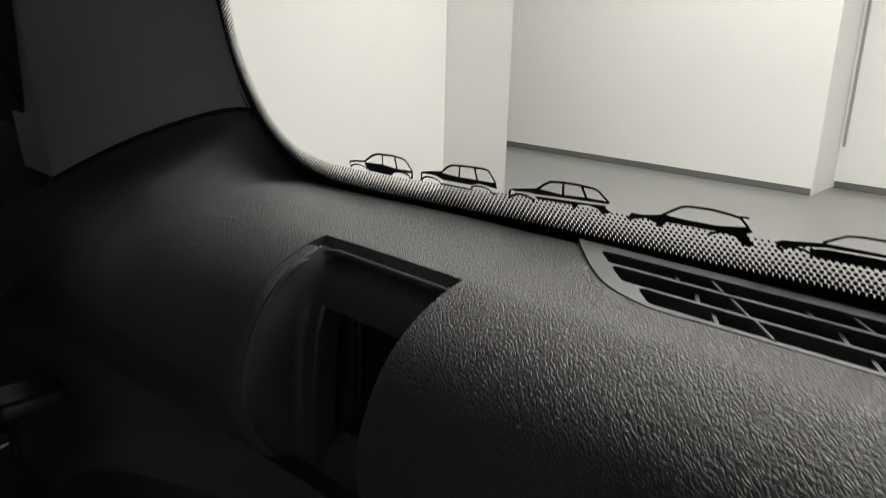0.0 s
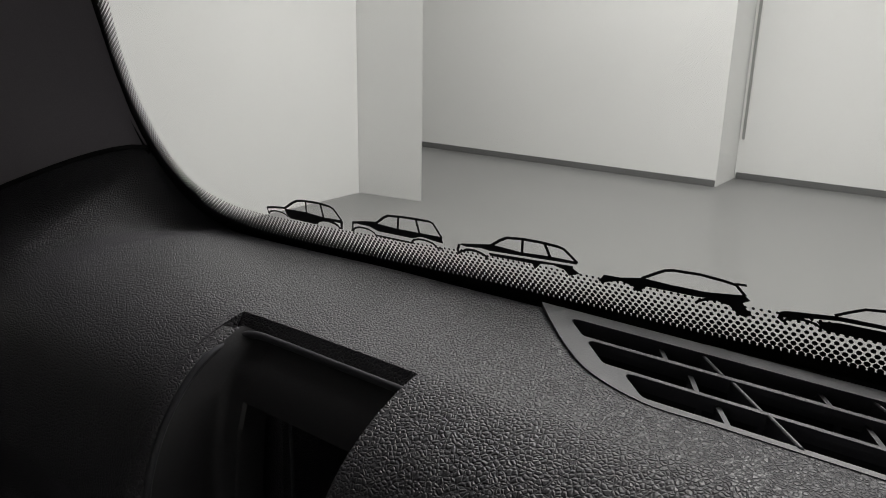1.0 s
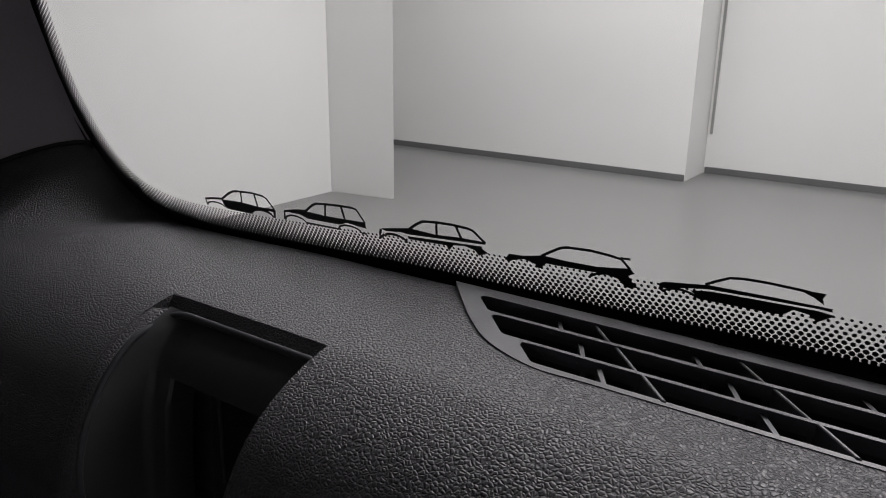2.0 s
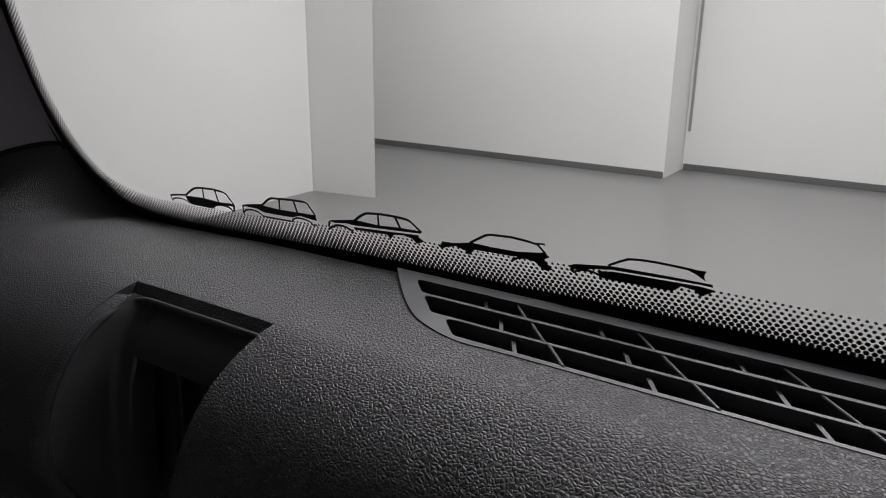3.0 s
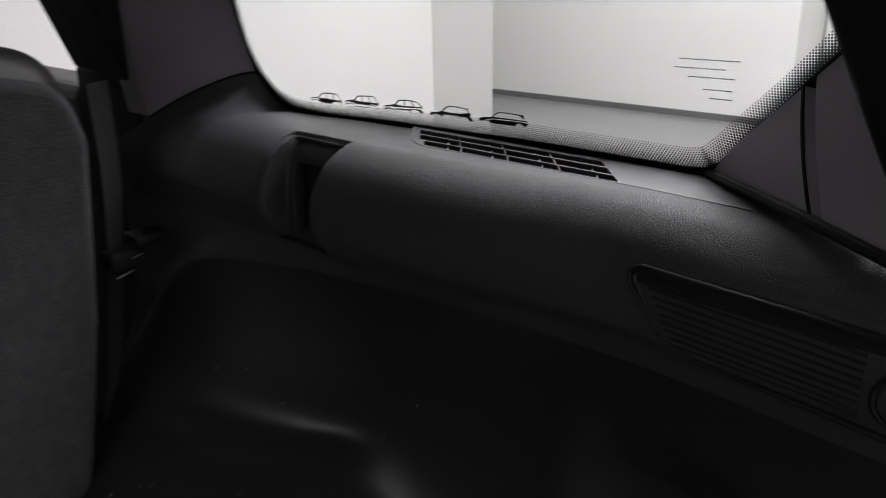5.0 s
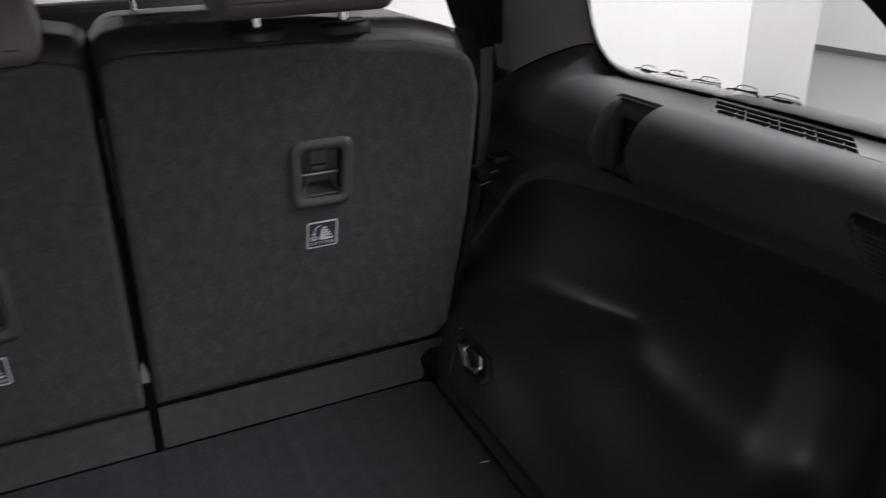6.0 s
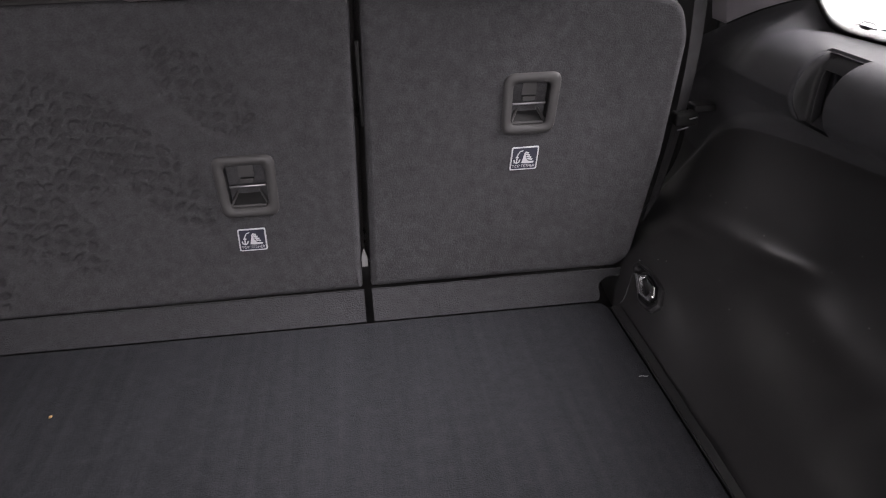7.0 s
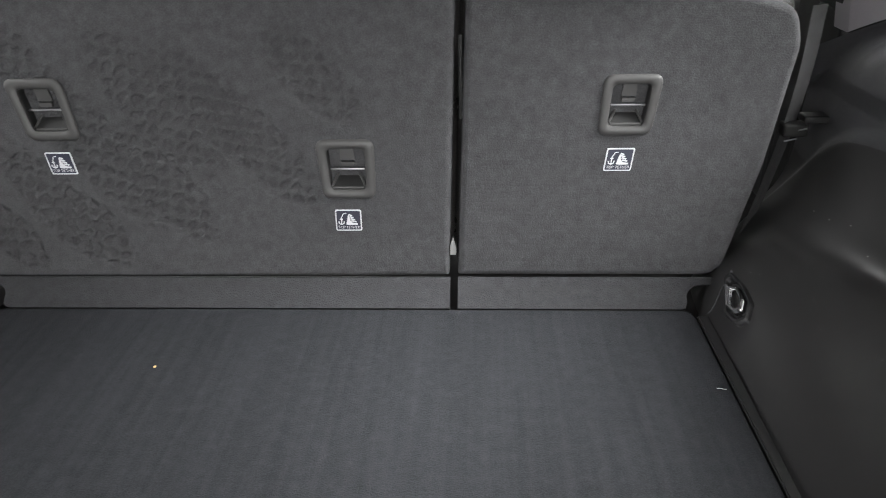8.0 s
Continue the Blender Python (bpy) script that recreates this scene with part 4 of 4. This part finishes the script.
# ---------- the car's shell ----------
shell = thing("car_body", "dark painted car body shell with roof and doors", "car body", kind="structure", at=(-0.165, 0.8, 0.4))
roof_rows = []
for k in range(9):
    y = -0.56 + 2.5 * k / 8
    roof_rows.append([Vector((-0.165 + 0.74 * math.sin(a * math.pi / 20) * 1.0, y, 1.56 + 0.09 * math.cos(a * math.pi / 20))) for a in range(-10, 11)])
keep("roof", grid(roof_rows, back=(0, 0, 0.05)), HEADLINER, shell)
for flip in (1, -1):
    xs = sorted((-0.165 + flip * 0.925, -0.165 + flip * 0.965))
    keep("side_skin", box(xs[0], xs[1], -0.72, 2.4, 0.32, 1.04, 0.01), CARPAINT, shell)
    xd = sorted((-0.165 + flip * 0.815, -0.165 + flip * 0.915))
    keep("door_lining", box(xd[0], xd[1], 0.53, 1.95, 0.40, 1.12, 0.02), DARKPLASTIC, shell)
keep("underbody", box(-1.08, 0.75, -0.72, 2.4, 0.34, 0.40), BLACKTRIM, shell)
keep("boot_tub", box(-1.06, 0.73, -0.86, 0.9, 0.66, 0.70), BLACKTRIM, shell)
gate_rows = [[Vector((-0.165 + 0.62 * (k / 8 - 0.5) * 2, -0.60 - 0.98 * r / 6, 1.63 + 0.30 * r / 6 + 0.05 * math.sin(math.pi * r / 6))) for k in range(9)] for r in range(7)]
keep("raised_tailgate", grid(gate_rows, back=(0, 0, 0.06)), BLACKTRIM, shell, "raised tailgate with black lining")
keep("bulkhead", box(-1.05, 0.72, 1.95, 2.05, 0.40, 1.12, 0.03), DARKPLASTIC, shell)
keep("load_sill", box(-0.95, 0.62, -0.93, -0.835, 0.62, 0.758, 0.012), DARKPLASTIC, shell)


# ---------- boot floor ----------
board_out = rounded([Vector((-0.730, -0.82)), Vector((0.371, -0.82)), Vector((0.364, -0.0015)), Vector((-0.722, -0.0015))], [0.02, 0.02, 0.024, 0.024], 6)
board = mesh_object("boot_floor", pillow(board_out, lambda u, v, h: Vector((u, v, 0.735 + h)), 0.0155, 0.004, 3), BOARD)
tagged(board, "charcoal carpeted boot floor board", "boot floor")
edge_bm = bmesh.new()
prism([(0.3675, -0.014), (0.3850, -0.014), (0.3850, -0.81), (0.3738, -0.81)], lambda u, v, h: Vector((u, v, h)), 0.735, 0.7492, edge_bm)
bmesh.ops.bevel(edge_bm, geom=list(edge_bm.edges), offset=0.002, segments=3, affect="EDGES")
tagged(mesh_object("floor_edge_strip", edge_bm, LOWER), "slim black plastic strip beside the boot floor", "edge strip")


# ---------- rear seats ----------
def on_seat(u, v, h):
    """u: x, v: z, h: out towards the boot."""
    return Vector((u, 0.050 + 0.05 * (v - 0.78) - h, v))


def seat(name, outline, edges, carpet, label, tethers, restraint):
    st = thing(name, label, "rear seat", group="rear seats", at=(sum(p[0] for p in outline) / len(outline), 0.12, 0.75))
    out = rounded([Vector(p) for p in outline], edges, 8)
    dense = []
    for a, b in zip(out, out[1:] + out[:1]):
        n = max(1, int((b - a).length / 0.03))
        dense += [a.lerp(b, k / n) for k in range(n)]
    holes = [rounded([(x - 0.034, z - 0.036), (x + 0.034, z - 0.036), (x + 0.034, z + 0.036), (x - 0.034, z + 0.036)], 0.008, 4) for x, z in tethers]
    back = mesh_object("back_panel", pillow(dense, lambda u, v, h: on_seat(u, v, h - 0.016), 0.016, 0.010, 5, holes=holes), carpet)
    under(back, st)
    # padded leather body ahead of the carpeted back
    soft_out = rounded([Vector(p) for p in outline], 0.045, 8)
    bulk = [Vector((p.x, p.y + (0.019 if p.y > 1.15 else 0))) for p in inset(soft_out, -0.007)]
    keep("upholstery", pillow(bulk, lambda u, v, h: Vector((u, 0.230 + 0.05 * (v - 0.78) - h, v)), 0.158, 0.040, 8), LEATHER, st, "black leather seat upholstery")
    for x, z in tethers:
        tether(st, x, z)
    for r in restraint:
        head_restraint(st, *r)
    return st


def tether(st, x, z):
    grow = 1.02 if x > 0.1 else 1.08
    skew = 0.11 if x > 0.1 else -0.03 if x > -0.3 else -0.20
    place = lambda u, v, h: on_seat(x + u * grow + v * skew, z + v * (grow + 0.01), h)
    o = rounded([Vector((-0.0375, -0.0425)), Vector((0.0375, -0.0425)), Vector((0.041, 0.0425)), Vector((-0.041, 0.0425))], 0.015, 6)
    i = rounded([Vector((-0.0245, -0.0285)), Vector((0.0245, -0.0285)), Vector((0.0262, 0.0285)), Vector((-0.0262, 0.0285))], 0.008, 6)
    bz = keep("tether_bezel", ring(o, i, place, [(-0.02, -0.003), (0.0, 0.0015), (0.12, 0.0038), (0.4, 0.0052), (0.75, 0.0045), (0.95, 0.002), (1.0, -0.003)]), BEZEL, st, "grey plastic tether bezel")
    # wall, cup and ramp carry the recess's shade in their colour
    keep("recess_wall", ring(o, i, place, [(0.995, -0.002), (1.0, -0.006), (1.02, -0.028)]), BEZELSHADE, bz, "wall of the recess, darkened for shade")
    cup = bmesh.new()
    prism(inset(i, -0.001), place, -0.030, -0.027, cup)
    keep("tether_cup", cup, BEZELSHADE, bz, "recess behind the bezel, shade put into its colour", smooth=False)
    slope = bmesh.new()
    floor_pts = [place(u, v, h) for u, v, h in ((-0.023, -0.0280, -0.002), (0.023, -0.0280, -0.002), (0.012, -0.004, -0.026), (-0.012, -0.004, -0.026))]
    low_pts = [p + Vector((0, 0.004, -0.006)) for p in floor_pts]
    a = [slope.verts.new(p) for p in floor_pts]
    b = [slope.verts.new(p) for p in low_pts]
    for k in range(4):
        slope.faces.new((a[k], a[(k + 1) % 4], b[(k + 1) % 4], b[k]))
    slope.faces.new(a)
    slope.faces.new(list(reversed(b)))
    keep("tether_ramp", slope, BEZELSHADE, bz, "sloping plastic floor of the recess, darkened for shade", smooth=False)
    for e in (-1, 1):
        keep("tether_rib", tube([place(e * 0.0235, -0.0250, -0.0035), place(e * 0.0175, -0.0155, -0.0120), place(e * 0.0115, -0.0060, -0.0220)], 0.0021, sides=8), BEZEL, bz)
    keep("tether_sill", tube([place(u, -0.0272, -0.0022) for u in (-0.0215, -0.008, 0.008, 0.0215)], 0.0024, sides=8), BEZEL, bz)
    blk = bmesh.new()
    prism(rounded([(-0.0105, 0.009), (0.0105, 0.009), (0.0095, 0.0258), (-0.0095, 0.0258)], 0.002, 3), place, -0.028, -0.013, blk)
    prism(rounded([(-0.0080, 0.0015), (0.0080, 0.0015), (0.0095, 0.0075), (-0.0095, 0.0075)], 0.001, 3), place, -0.028, -0.010, blk)
    keep("tether_block", blk, BEZEL, bz)
    keep("tether_bar", tube([place(-0.0235, -0.0015, -0.007), place(-0.018, -0.001, -0.005), place(0.018, -0.001, -0.005), place(0.0235, -0.0015, -0.007)], 0.0019, sides=8), STEEL, bz, "thin steel tether bar")
    label(st, x + (-0.008 if x > 0.1 else -0.003 if x > -0.3 else 0.008), z - (0.0800 if x > 0.1 else 0.0815))


def text_mesh(body, size, place):
    cu = bpy.data.curves.new("lettering", "FONT")
    cu.body, cu.size, cu.align_x, cu.align_y = body, size, "CENTER", "CENTER"
    cu.resolution_u = 2
    ob = new("lettering", cu)
    bpy.context.view_layer.update()
    me = bpy.data.meshes.new_from_object(ob.evaluated_get(bpy.context.evaluated_depsgraph_get()))
    bpy.data.objects.remove(ob)
    bm = bmesh.new()
    bm.from_mesh(me)
    for v in bm.verts:
        v.co = place(v.co.x, v.co.y)
    return bm


def label(st, x, z):
    """White-edged label with a child seat, an anchor and two words."""
    skew = 0.13 if x > 0.1 else 0.0 if x > -0.3 else -0.16
    place = lambda u, v, h: on_seat(x + u * 0.95 + v * skew, z + v * 0.97, h + 0.0004)
    card = keep("label", prism(rounded([(-0.0212, -0.0178), (0.0212, -0.0178), (0.0212, 0.0178), (-0.0212, 0.0178)], 0.003, 4), place, -0.001, 0.0006), LABELWHITE, st, "white and navy label that reads TOP TETHER", smooth=False)
    keep("label_field", prism(rounded([(-0.0192, -0.0158), (0.0192, -0.0158), (0.0192, 0.0158), (-0.0192, 0.0158)], 0.002, 4), place, 0.0006, 0.0009), LABELNAVY, card, smooth=False)
    bm = bmesh.new()
    flat = lambda p: place(p[0], p[1], 0.0012)
    fill(bm, [(-0.0040, -0.0070), (-0.0005, 0.0090), (0.0010, 0.0090), (0.0030, 0.0000), (0.0065, -0.0040), (0.0150, -0.0048), (0.0150, -0.0075), (0.0020, -0.0078)], flat)
    for k in range(4):
        stroke(bm, [(0.0005 + 0.0014 * k, 0.0098 - 0.0034 * k), (0.0062 + 0.0022 * k, 0.0078 - 0.0034 * k)], 0.0015, flat)
    stroke(bm, [(-0.0115, 0.0045), (-0.0115, -0.0065)], 0.0013, flat)
    stroke(bm, [(-0.0160, -0.0015), (-0.0150, -0.0055), (-0.0115, -0.0070), (-0.0080, -0.0055), (-0.0070, -0.0015)], 0.0013, flat)
    stroke(bm, [(-0.0140, 0.0020), (-0.0090, 0.0020)], 0.0012, flat)
    stroke(bm, [(-0.0115, 0.0045), (-0.0080, 0.0110), (-0.0030, 0.0120)], 0.0010, flat)
    keep("pictogram", bm, LABELWHITE, card, smooth=False)
    keep("lettering", text_mesh("TOP TETHER", 0.0062, lambda u, v: place(u, v - 0.0118, 0.0012)), LABELWHITE, card, "white letters TOP TETHER", smooth=False)


def head_restraint(st, x, width, z0, z1, posts):
    """Padded head restraint on two chromed posts."""
    out = rounded([Vector((-width / 2, 0)), Vector((width / 2, 0)), Vector((width / 2 - 0.008, z1 - z0)), Vector((-width / 2 + 0.008, z1 - z0))], [0.022, 0.022, 0.05, 0.05], 8)
    bm = pillow(out, lambda u, v, h: Vector((x + u, 0.165 - h, z0 + v)), 0.115, 0.018, 6)
    hr = keep("head_restraint", bm, RESTRAINT, st, "dark leather head restraint")
    for s in (-1, 1):
        px_ = x + s * posts / 2
        keep("post", tube([(px_, 0.112, z0 - 0.030), (px_, 0.112, z0 + 0.02)], 0.0074, sides=14), CHROME, hr, "chromed steel post")
        ell = [Vector((0.034 * math.cos(a * math.pi / 16), 0.022 * math.sin(a * math.pi / 16))) for a in range(32)]
        keep("post_guide", pillow(ell, lambda u, v, h: Vector((px_ + u, 0.110 + v, 1.214 + h)), 0.014, 0.007, 4), DARKPLASTIC, hr, "black plastic post guide")


OUT_R = [(0.0065, 0.780), (0.396, 0.780), (0.417, 0.793), (0.456, 0.960), (0.481, 1.130), (0.470, 1.180), (0.400, 1.198), (0.260, 1.209), (0.060, 1.213), (0.022, 1.207)]
seat("rear_seat", OUT_R, [0.006, 0.03, 0.02, 0.05, 0.06, 0.045, 0.05, 0.2, 0.03, 0.02], CARPET,
     "folding rear seat back in charcoal carpet with a tether bezel, upright", [(0.253, 1.0505)], [(0.258, 0.214, 1.243, 1.42, 0.108)])
OUT_L = [(-0.830, 0.900), (-0.790, 0.772), (-0.006, 0.779), (0.0085, 1.206), (-0.030, 1.214), (-0.600, 1.214), (-0.790, 1.205), (-0.818, 1.130)]
seat("rear_seat", OUT_L, [0.05, 0.03, 0.006, 0.02, 0.03, 0.04, 0.05, 0.06], TRODDEN,
     "wide folding rear seat back in charcoal carpet with shoe prints", [(-0.157, 0.9575), (-0.600, 1.051)], [(-0.155, 0.258, 1.214, 1.33, 0.120), (-0.593, 0.218, 1.236, 1.42, 0.108)])


def flap(x0, x1, tab, label_text):
    """Carpeted flap that bridges the seat's foot and the boot floor; a tab at one end reaches over the seat hinge."""
    on_slope = lambda u, v, h: Vector((u, 0.0012 + 0.0428 * v - 0.59 * h, 0.7500 + 0.0315 * v + 0.008 * v * (1 - v) + 0.81 * h))
    d = 1 if tab > x1 else -1
    near, far = (x1, x0) if d > 0 else (x0, x1)
    outline = [(far, 0.0), (near - 0.010 * d, 0.0), (near - 0.003 * d, 0.05), (near, 0.16), (near, 0.40), (near + 0.004 * d, 0.56), (near + 0.014 * d, 0.70), (near + 0.026 * d, 0.76), (tab - 0.010 * d, 0.72), (tab - 0.001 * d, 0.82), (tab, 1.0), (far, 1.0)]
    dense = []
    for a, b in zip(outline, outline[1:] + outline[:1]):
        n = max(1, int(max(abs(b[0] - a[0]) / 0.03, abs(b[1] - a[1]) / 0.25)))
        dense += [(a[0] + (b[0] - a[0]) * k / n, a[1] + (b[1] - a[1]) * k / n) for k in range(n)]
    bm = prism(dense, lambda u, v, h: on_slope(u, v, h + 0.0007 * noise.noise(Vector((u * 21, v * 2.5, 0.3)))), -0.0045, 0.0)
    bmesh.ops.triangulate(bm, faces=[f for f in bm.faces if len(f.verts) > 4])
    fl = thing("seat_flap", label_text, "seat flap", group="flaps at the foot of the rear seats", at=((x0 + x1) / 2, 0.02, 0.75))
    keep("flap_panel", bm, KICK, fl)
    keep("welt", tube([(x, 0.0436, 0.7812 + 0.0006 * noise.noise(Vector((x * 25, 0, 0)))) for x in [far + (tab - 0.002 * d - far) * k / 24 for k in range(25)]], 0.0012, sides=8), KICK, fl, "sewn carpet edge")


flap(0.0075, 0.358, 0.404, "dark carpeted flap at the foot of the narrow rear seat")
flap(-0.716, -0.0045, -0.764, "dark carpeted flap at the foot of the wide rear seat")

# pale plastic tip in the gap between the seats
bm = prism([(-0.0045, 0.815), (0.0045, 0.815), (0.0050, 0.826), (0.0010, 0.842), (-0.001, 0.842), (-0.0045, 0.828)], on_seat, -0.012, -0.004)
tagged(mesh_object("hinge_tip", bm, GREYTIP), "small pale plastic tip between two seat backs", "hinge cap")
tagged(mesh_object("seat_latch", box(0.011, 0.017, 0.070, 0.076, 1.03, 1.15, 0.002), BLACKTRIM), "black plastic edge guard between two seat backs", "edge guard")


# ---------- seat belt ----------
belt = thing("seat_belt", "black woven seat belt hanging beside the rear seat", "seat belt", at=(0.52, 0.13, 1.0))
bm = bmesh.new()
rows = []
for k, p in enumerate(spline([(0.516, 0.118, 1.175), (0.514, 0.118, 1.09), (0.504, 0.118, 1.00), (0.484, 0.116, 0.90), (0.460, 0.112, 0.81)], 6)):
    tw = 0.35 + 0.01 * k
    d = Vector((math.cos(tw) * 0.014, math.sin(tw) * 0.020, 0))
    rows.append([p - d, p, p + d])
keep("webbing", grid(rows, back=(0.0004, 0.0012, 0)), WEBBING, belt)
clip = keep("belt_clip", box(0.490, 0.526, 0.098, 0.124, 0.988, 1.008, 0.004), BLACKTRIM, belt, "black plastic belt clip")
keep("clip_pin", tube([(0.492, 0.0950, 0.984), (0.509, 0.0950, 0.988)], 0.0013, sides=6), STEEL, belt, "small steel pin")
keep("clip_lug", box(0.524, 0.560, 0.112, 0.140, 1.004, 1.016, 0.003), DARKPLASTIC, belt)
keep("clip_rivet", tube([(0.510, 0.0955, 1.0005), (0.522, 0.0955, 1.003)], 0.0012, sides=6), STEEL, belt)
tagged(mesh_object("anchor_screw", tube([(0.447, 0.062, 0.8255), (0.4445, 0.059, 0.826)], 0.0022, sides=10), STEEL), "small steel screw beside the seat", "screw")


# ---------- tie-down ring ----------
eye = thing("tie_down", "chromed lashing ring in a black oval base", "tie-down", at=(0.398, -0.066, 0.79))
ey, ez = -0.052, 0.799
along_face = Vector((face_x(ey - 0.008, ez) - face_x(ey + 0.008, ez), -0.016, 0)).normalized()
up_face = Vector((face_x(ey, ez + 0.008) - face_x(ey, ez - 0.008), 0, 0.016)).normalized()
cn = along_face.cross(up_face).normalized()
if cn.x > 0:
    cn = -cn
face_v = (up_face - along_face * 0.15).normalized()
face_u = face_v.cross(cn)
cu_ = (face_u * 0.863 + face_v * 0.506) * 1.30
cv = (face_v * 0.53 - face_u * 0.85) * 1.35
centre = Vector((face_x(ey, ez), ey, ez)) + cn * 0.002
onb = lambda u, v, h: centre + cu_ * u + cv * v + cn * h
base = rounded([Vector((-0.020, -0.022)), Vector((-0.004, -0.036)), Vector((0.013, -0.030)), Vector((0.022, -0.006)), Vector((0.012, 0.016)), Vector((-0.006, 0.038)), Vector((-0.018, 0.034))], 0.010, 6)
cup_in = [p * 0.72 for p in base]
keep("base_plate", ring(base, cup_in, onb, [(-0.1, -0.012), (0.0, 0.0008), (0.3, 0.0035), (0.7, 0.0030), (1.0, -0.003)]), DARKPLASTIC, eye, "black oval base")
keep("base_floor", prism(cup_in, onb, -0.010, -0.003), BLACKTRIM, eye)
loop_out = rounded([Vector((-0.012, -0.015)), Vector((-0.002, -0.0235)), Vector((0.010, -0.019)), Vector((0.0145, -0.004)), Vector((0.006, 0.0145)), Vector((-0.012, 0.018))], 0.004, 4)
loop_in = [Vector((p.x * 0.44 + 0.0005, p.y * 0.58)) for p in loop_out]
keep("ring", ring(loop_out, loop_in, onb, [(0.06, -0.001), (0.0, 0.002), (0.10, 0.0062), (0.40, 0.0086), (0.75, 0.0078), (1.0, 0.0040), (0.96, -0.001)]), CHROME, eye, "chromed ring")
keep("hinge_bar", tube([onb(-0.0105, -0.012, 0.007), onb(-0.0105, 0.016, 0.007)], 0.0030, sides=12), CHROME, eye, "chromed hinge bar")


# ---------- front seat, seen over the rear seats ----------
front = thing("front_seat", "black leather front passenger seat", "front seat", at=(0.19, 0.95, 0.6))
fo = rounded([Vector((-0.24, 0.0)), Vector((0.24, 0.0)), Vector((0.23, 0.42)), Vector((0.14, 0.565)), Vector((-0.14, 0.565)), Vector((-0.23, 0.42))], [0.04, 0.04, 0.1, 0.06, 0.06, 0.1], 6)
keep("backrest", pillow(fo, lambda u, v, h: Vector((0.17 + u, 1.02 - h - 0.2 * v, 0.62 + v)), 0.13, 0.04, 6), LEATHER, front)
ho = rounded([Vector((-0.13, 0.0)), Vector((0.13, 0.0)), Vector((0.11, 0.17)), Vector((-0.11, 0.17))], 0.035, 6)
keep("head_restraint", pillow(ho, lambda u, v, h: Vector((0.17 + u, 0.93 - h, 1.235 + v)), 0.09, 0.03, 6), RESTRAINT, front)
for s in (-0.072, 0.072):
    keep("post", tube([(0.17 + s, 0.885, 1.16), (0.17 + s, 0.885, 1.25)], 0.006, sides=12), CHROME, front, "chromed steel post")


# ---------- small litter ----------
def speck(x, y, z, r, material, label_text, stretch=(1, 1, 0.6)):
    bm = bmesh.new()
    bmesh.ops.create_icosphere(bm, subdivisions=2, radius=r)
    for v in bm.verts:
        v.co = Vector((v.co.x * stretch[0], v.co.y * stretch[1], v.co.z * stretch[2])) * (1 + 0.25 * noise.noise(v.co * 900)) + Vector((x, y, z))
    return tagged(mesh_object("crumb", bm, material), label_text, "crumb", group="specks" if material is LINT else "")


speck(-0.407, -0.156, 0.7512, 0.0022, CRUMB, "tiny tan crumb on the boot carpet")
tagged(mesh_object("lint_thread", tube([(0.346, -0.1945, 0.7515), (0.350, -0.1955, 0.7522), (0.354, -0.1965, 0.7520), (0.358, -0.1962, 0.7515)], 0.0005, sides=6), LINT), "short pale thread on the boot carpet", "lint")
rng = random.Random(4)
for k in range(14):
    sy, sz = rng.uniform(-0.30, 0.05), rng.uniform(0.80, 0.93)
    speck(face_x(sy, sz) - 0.0003, sy, sz, 0.0007, LINT, "tiny pale dust speck on black plastic", (0.6, 1, 1))
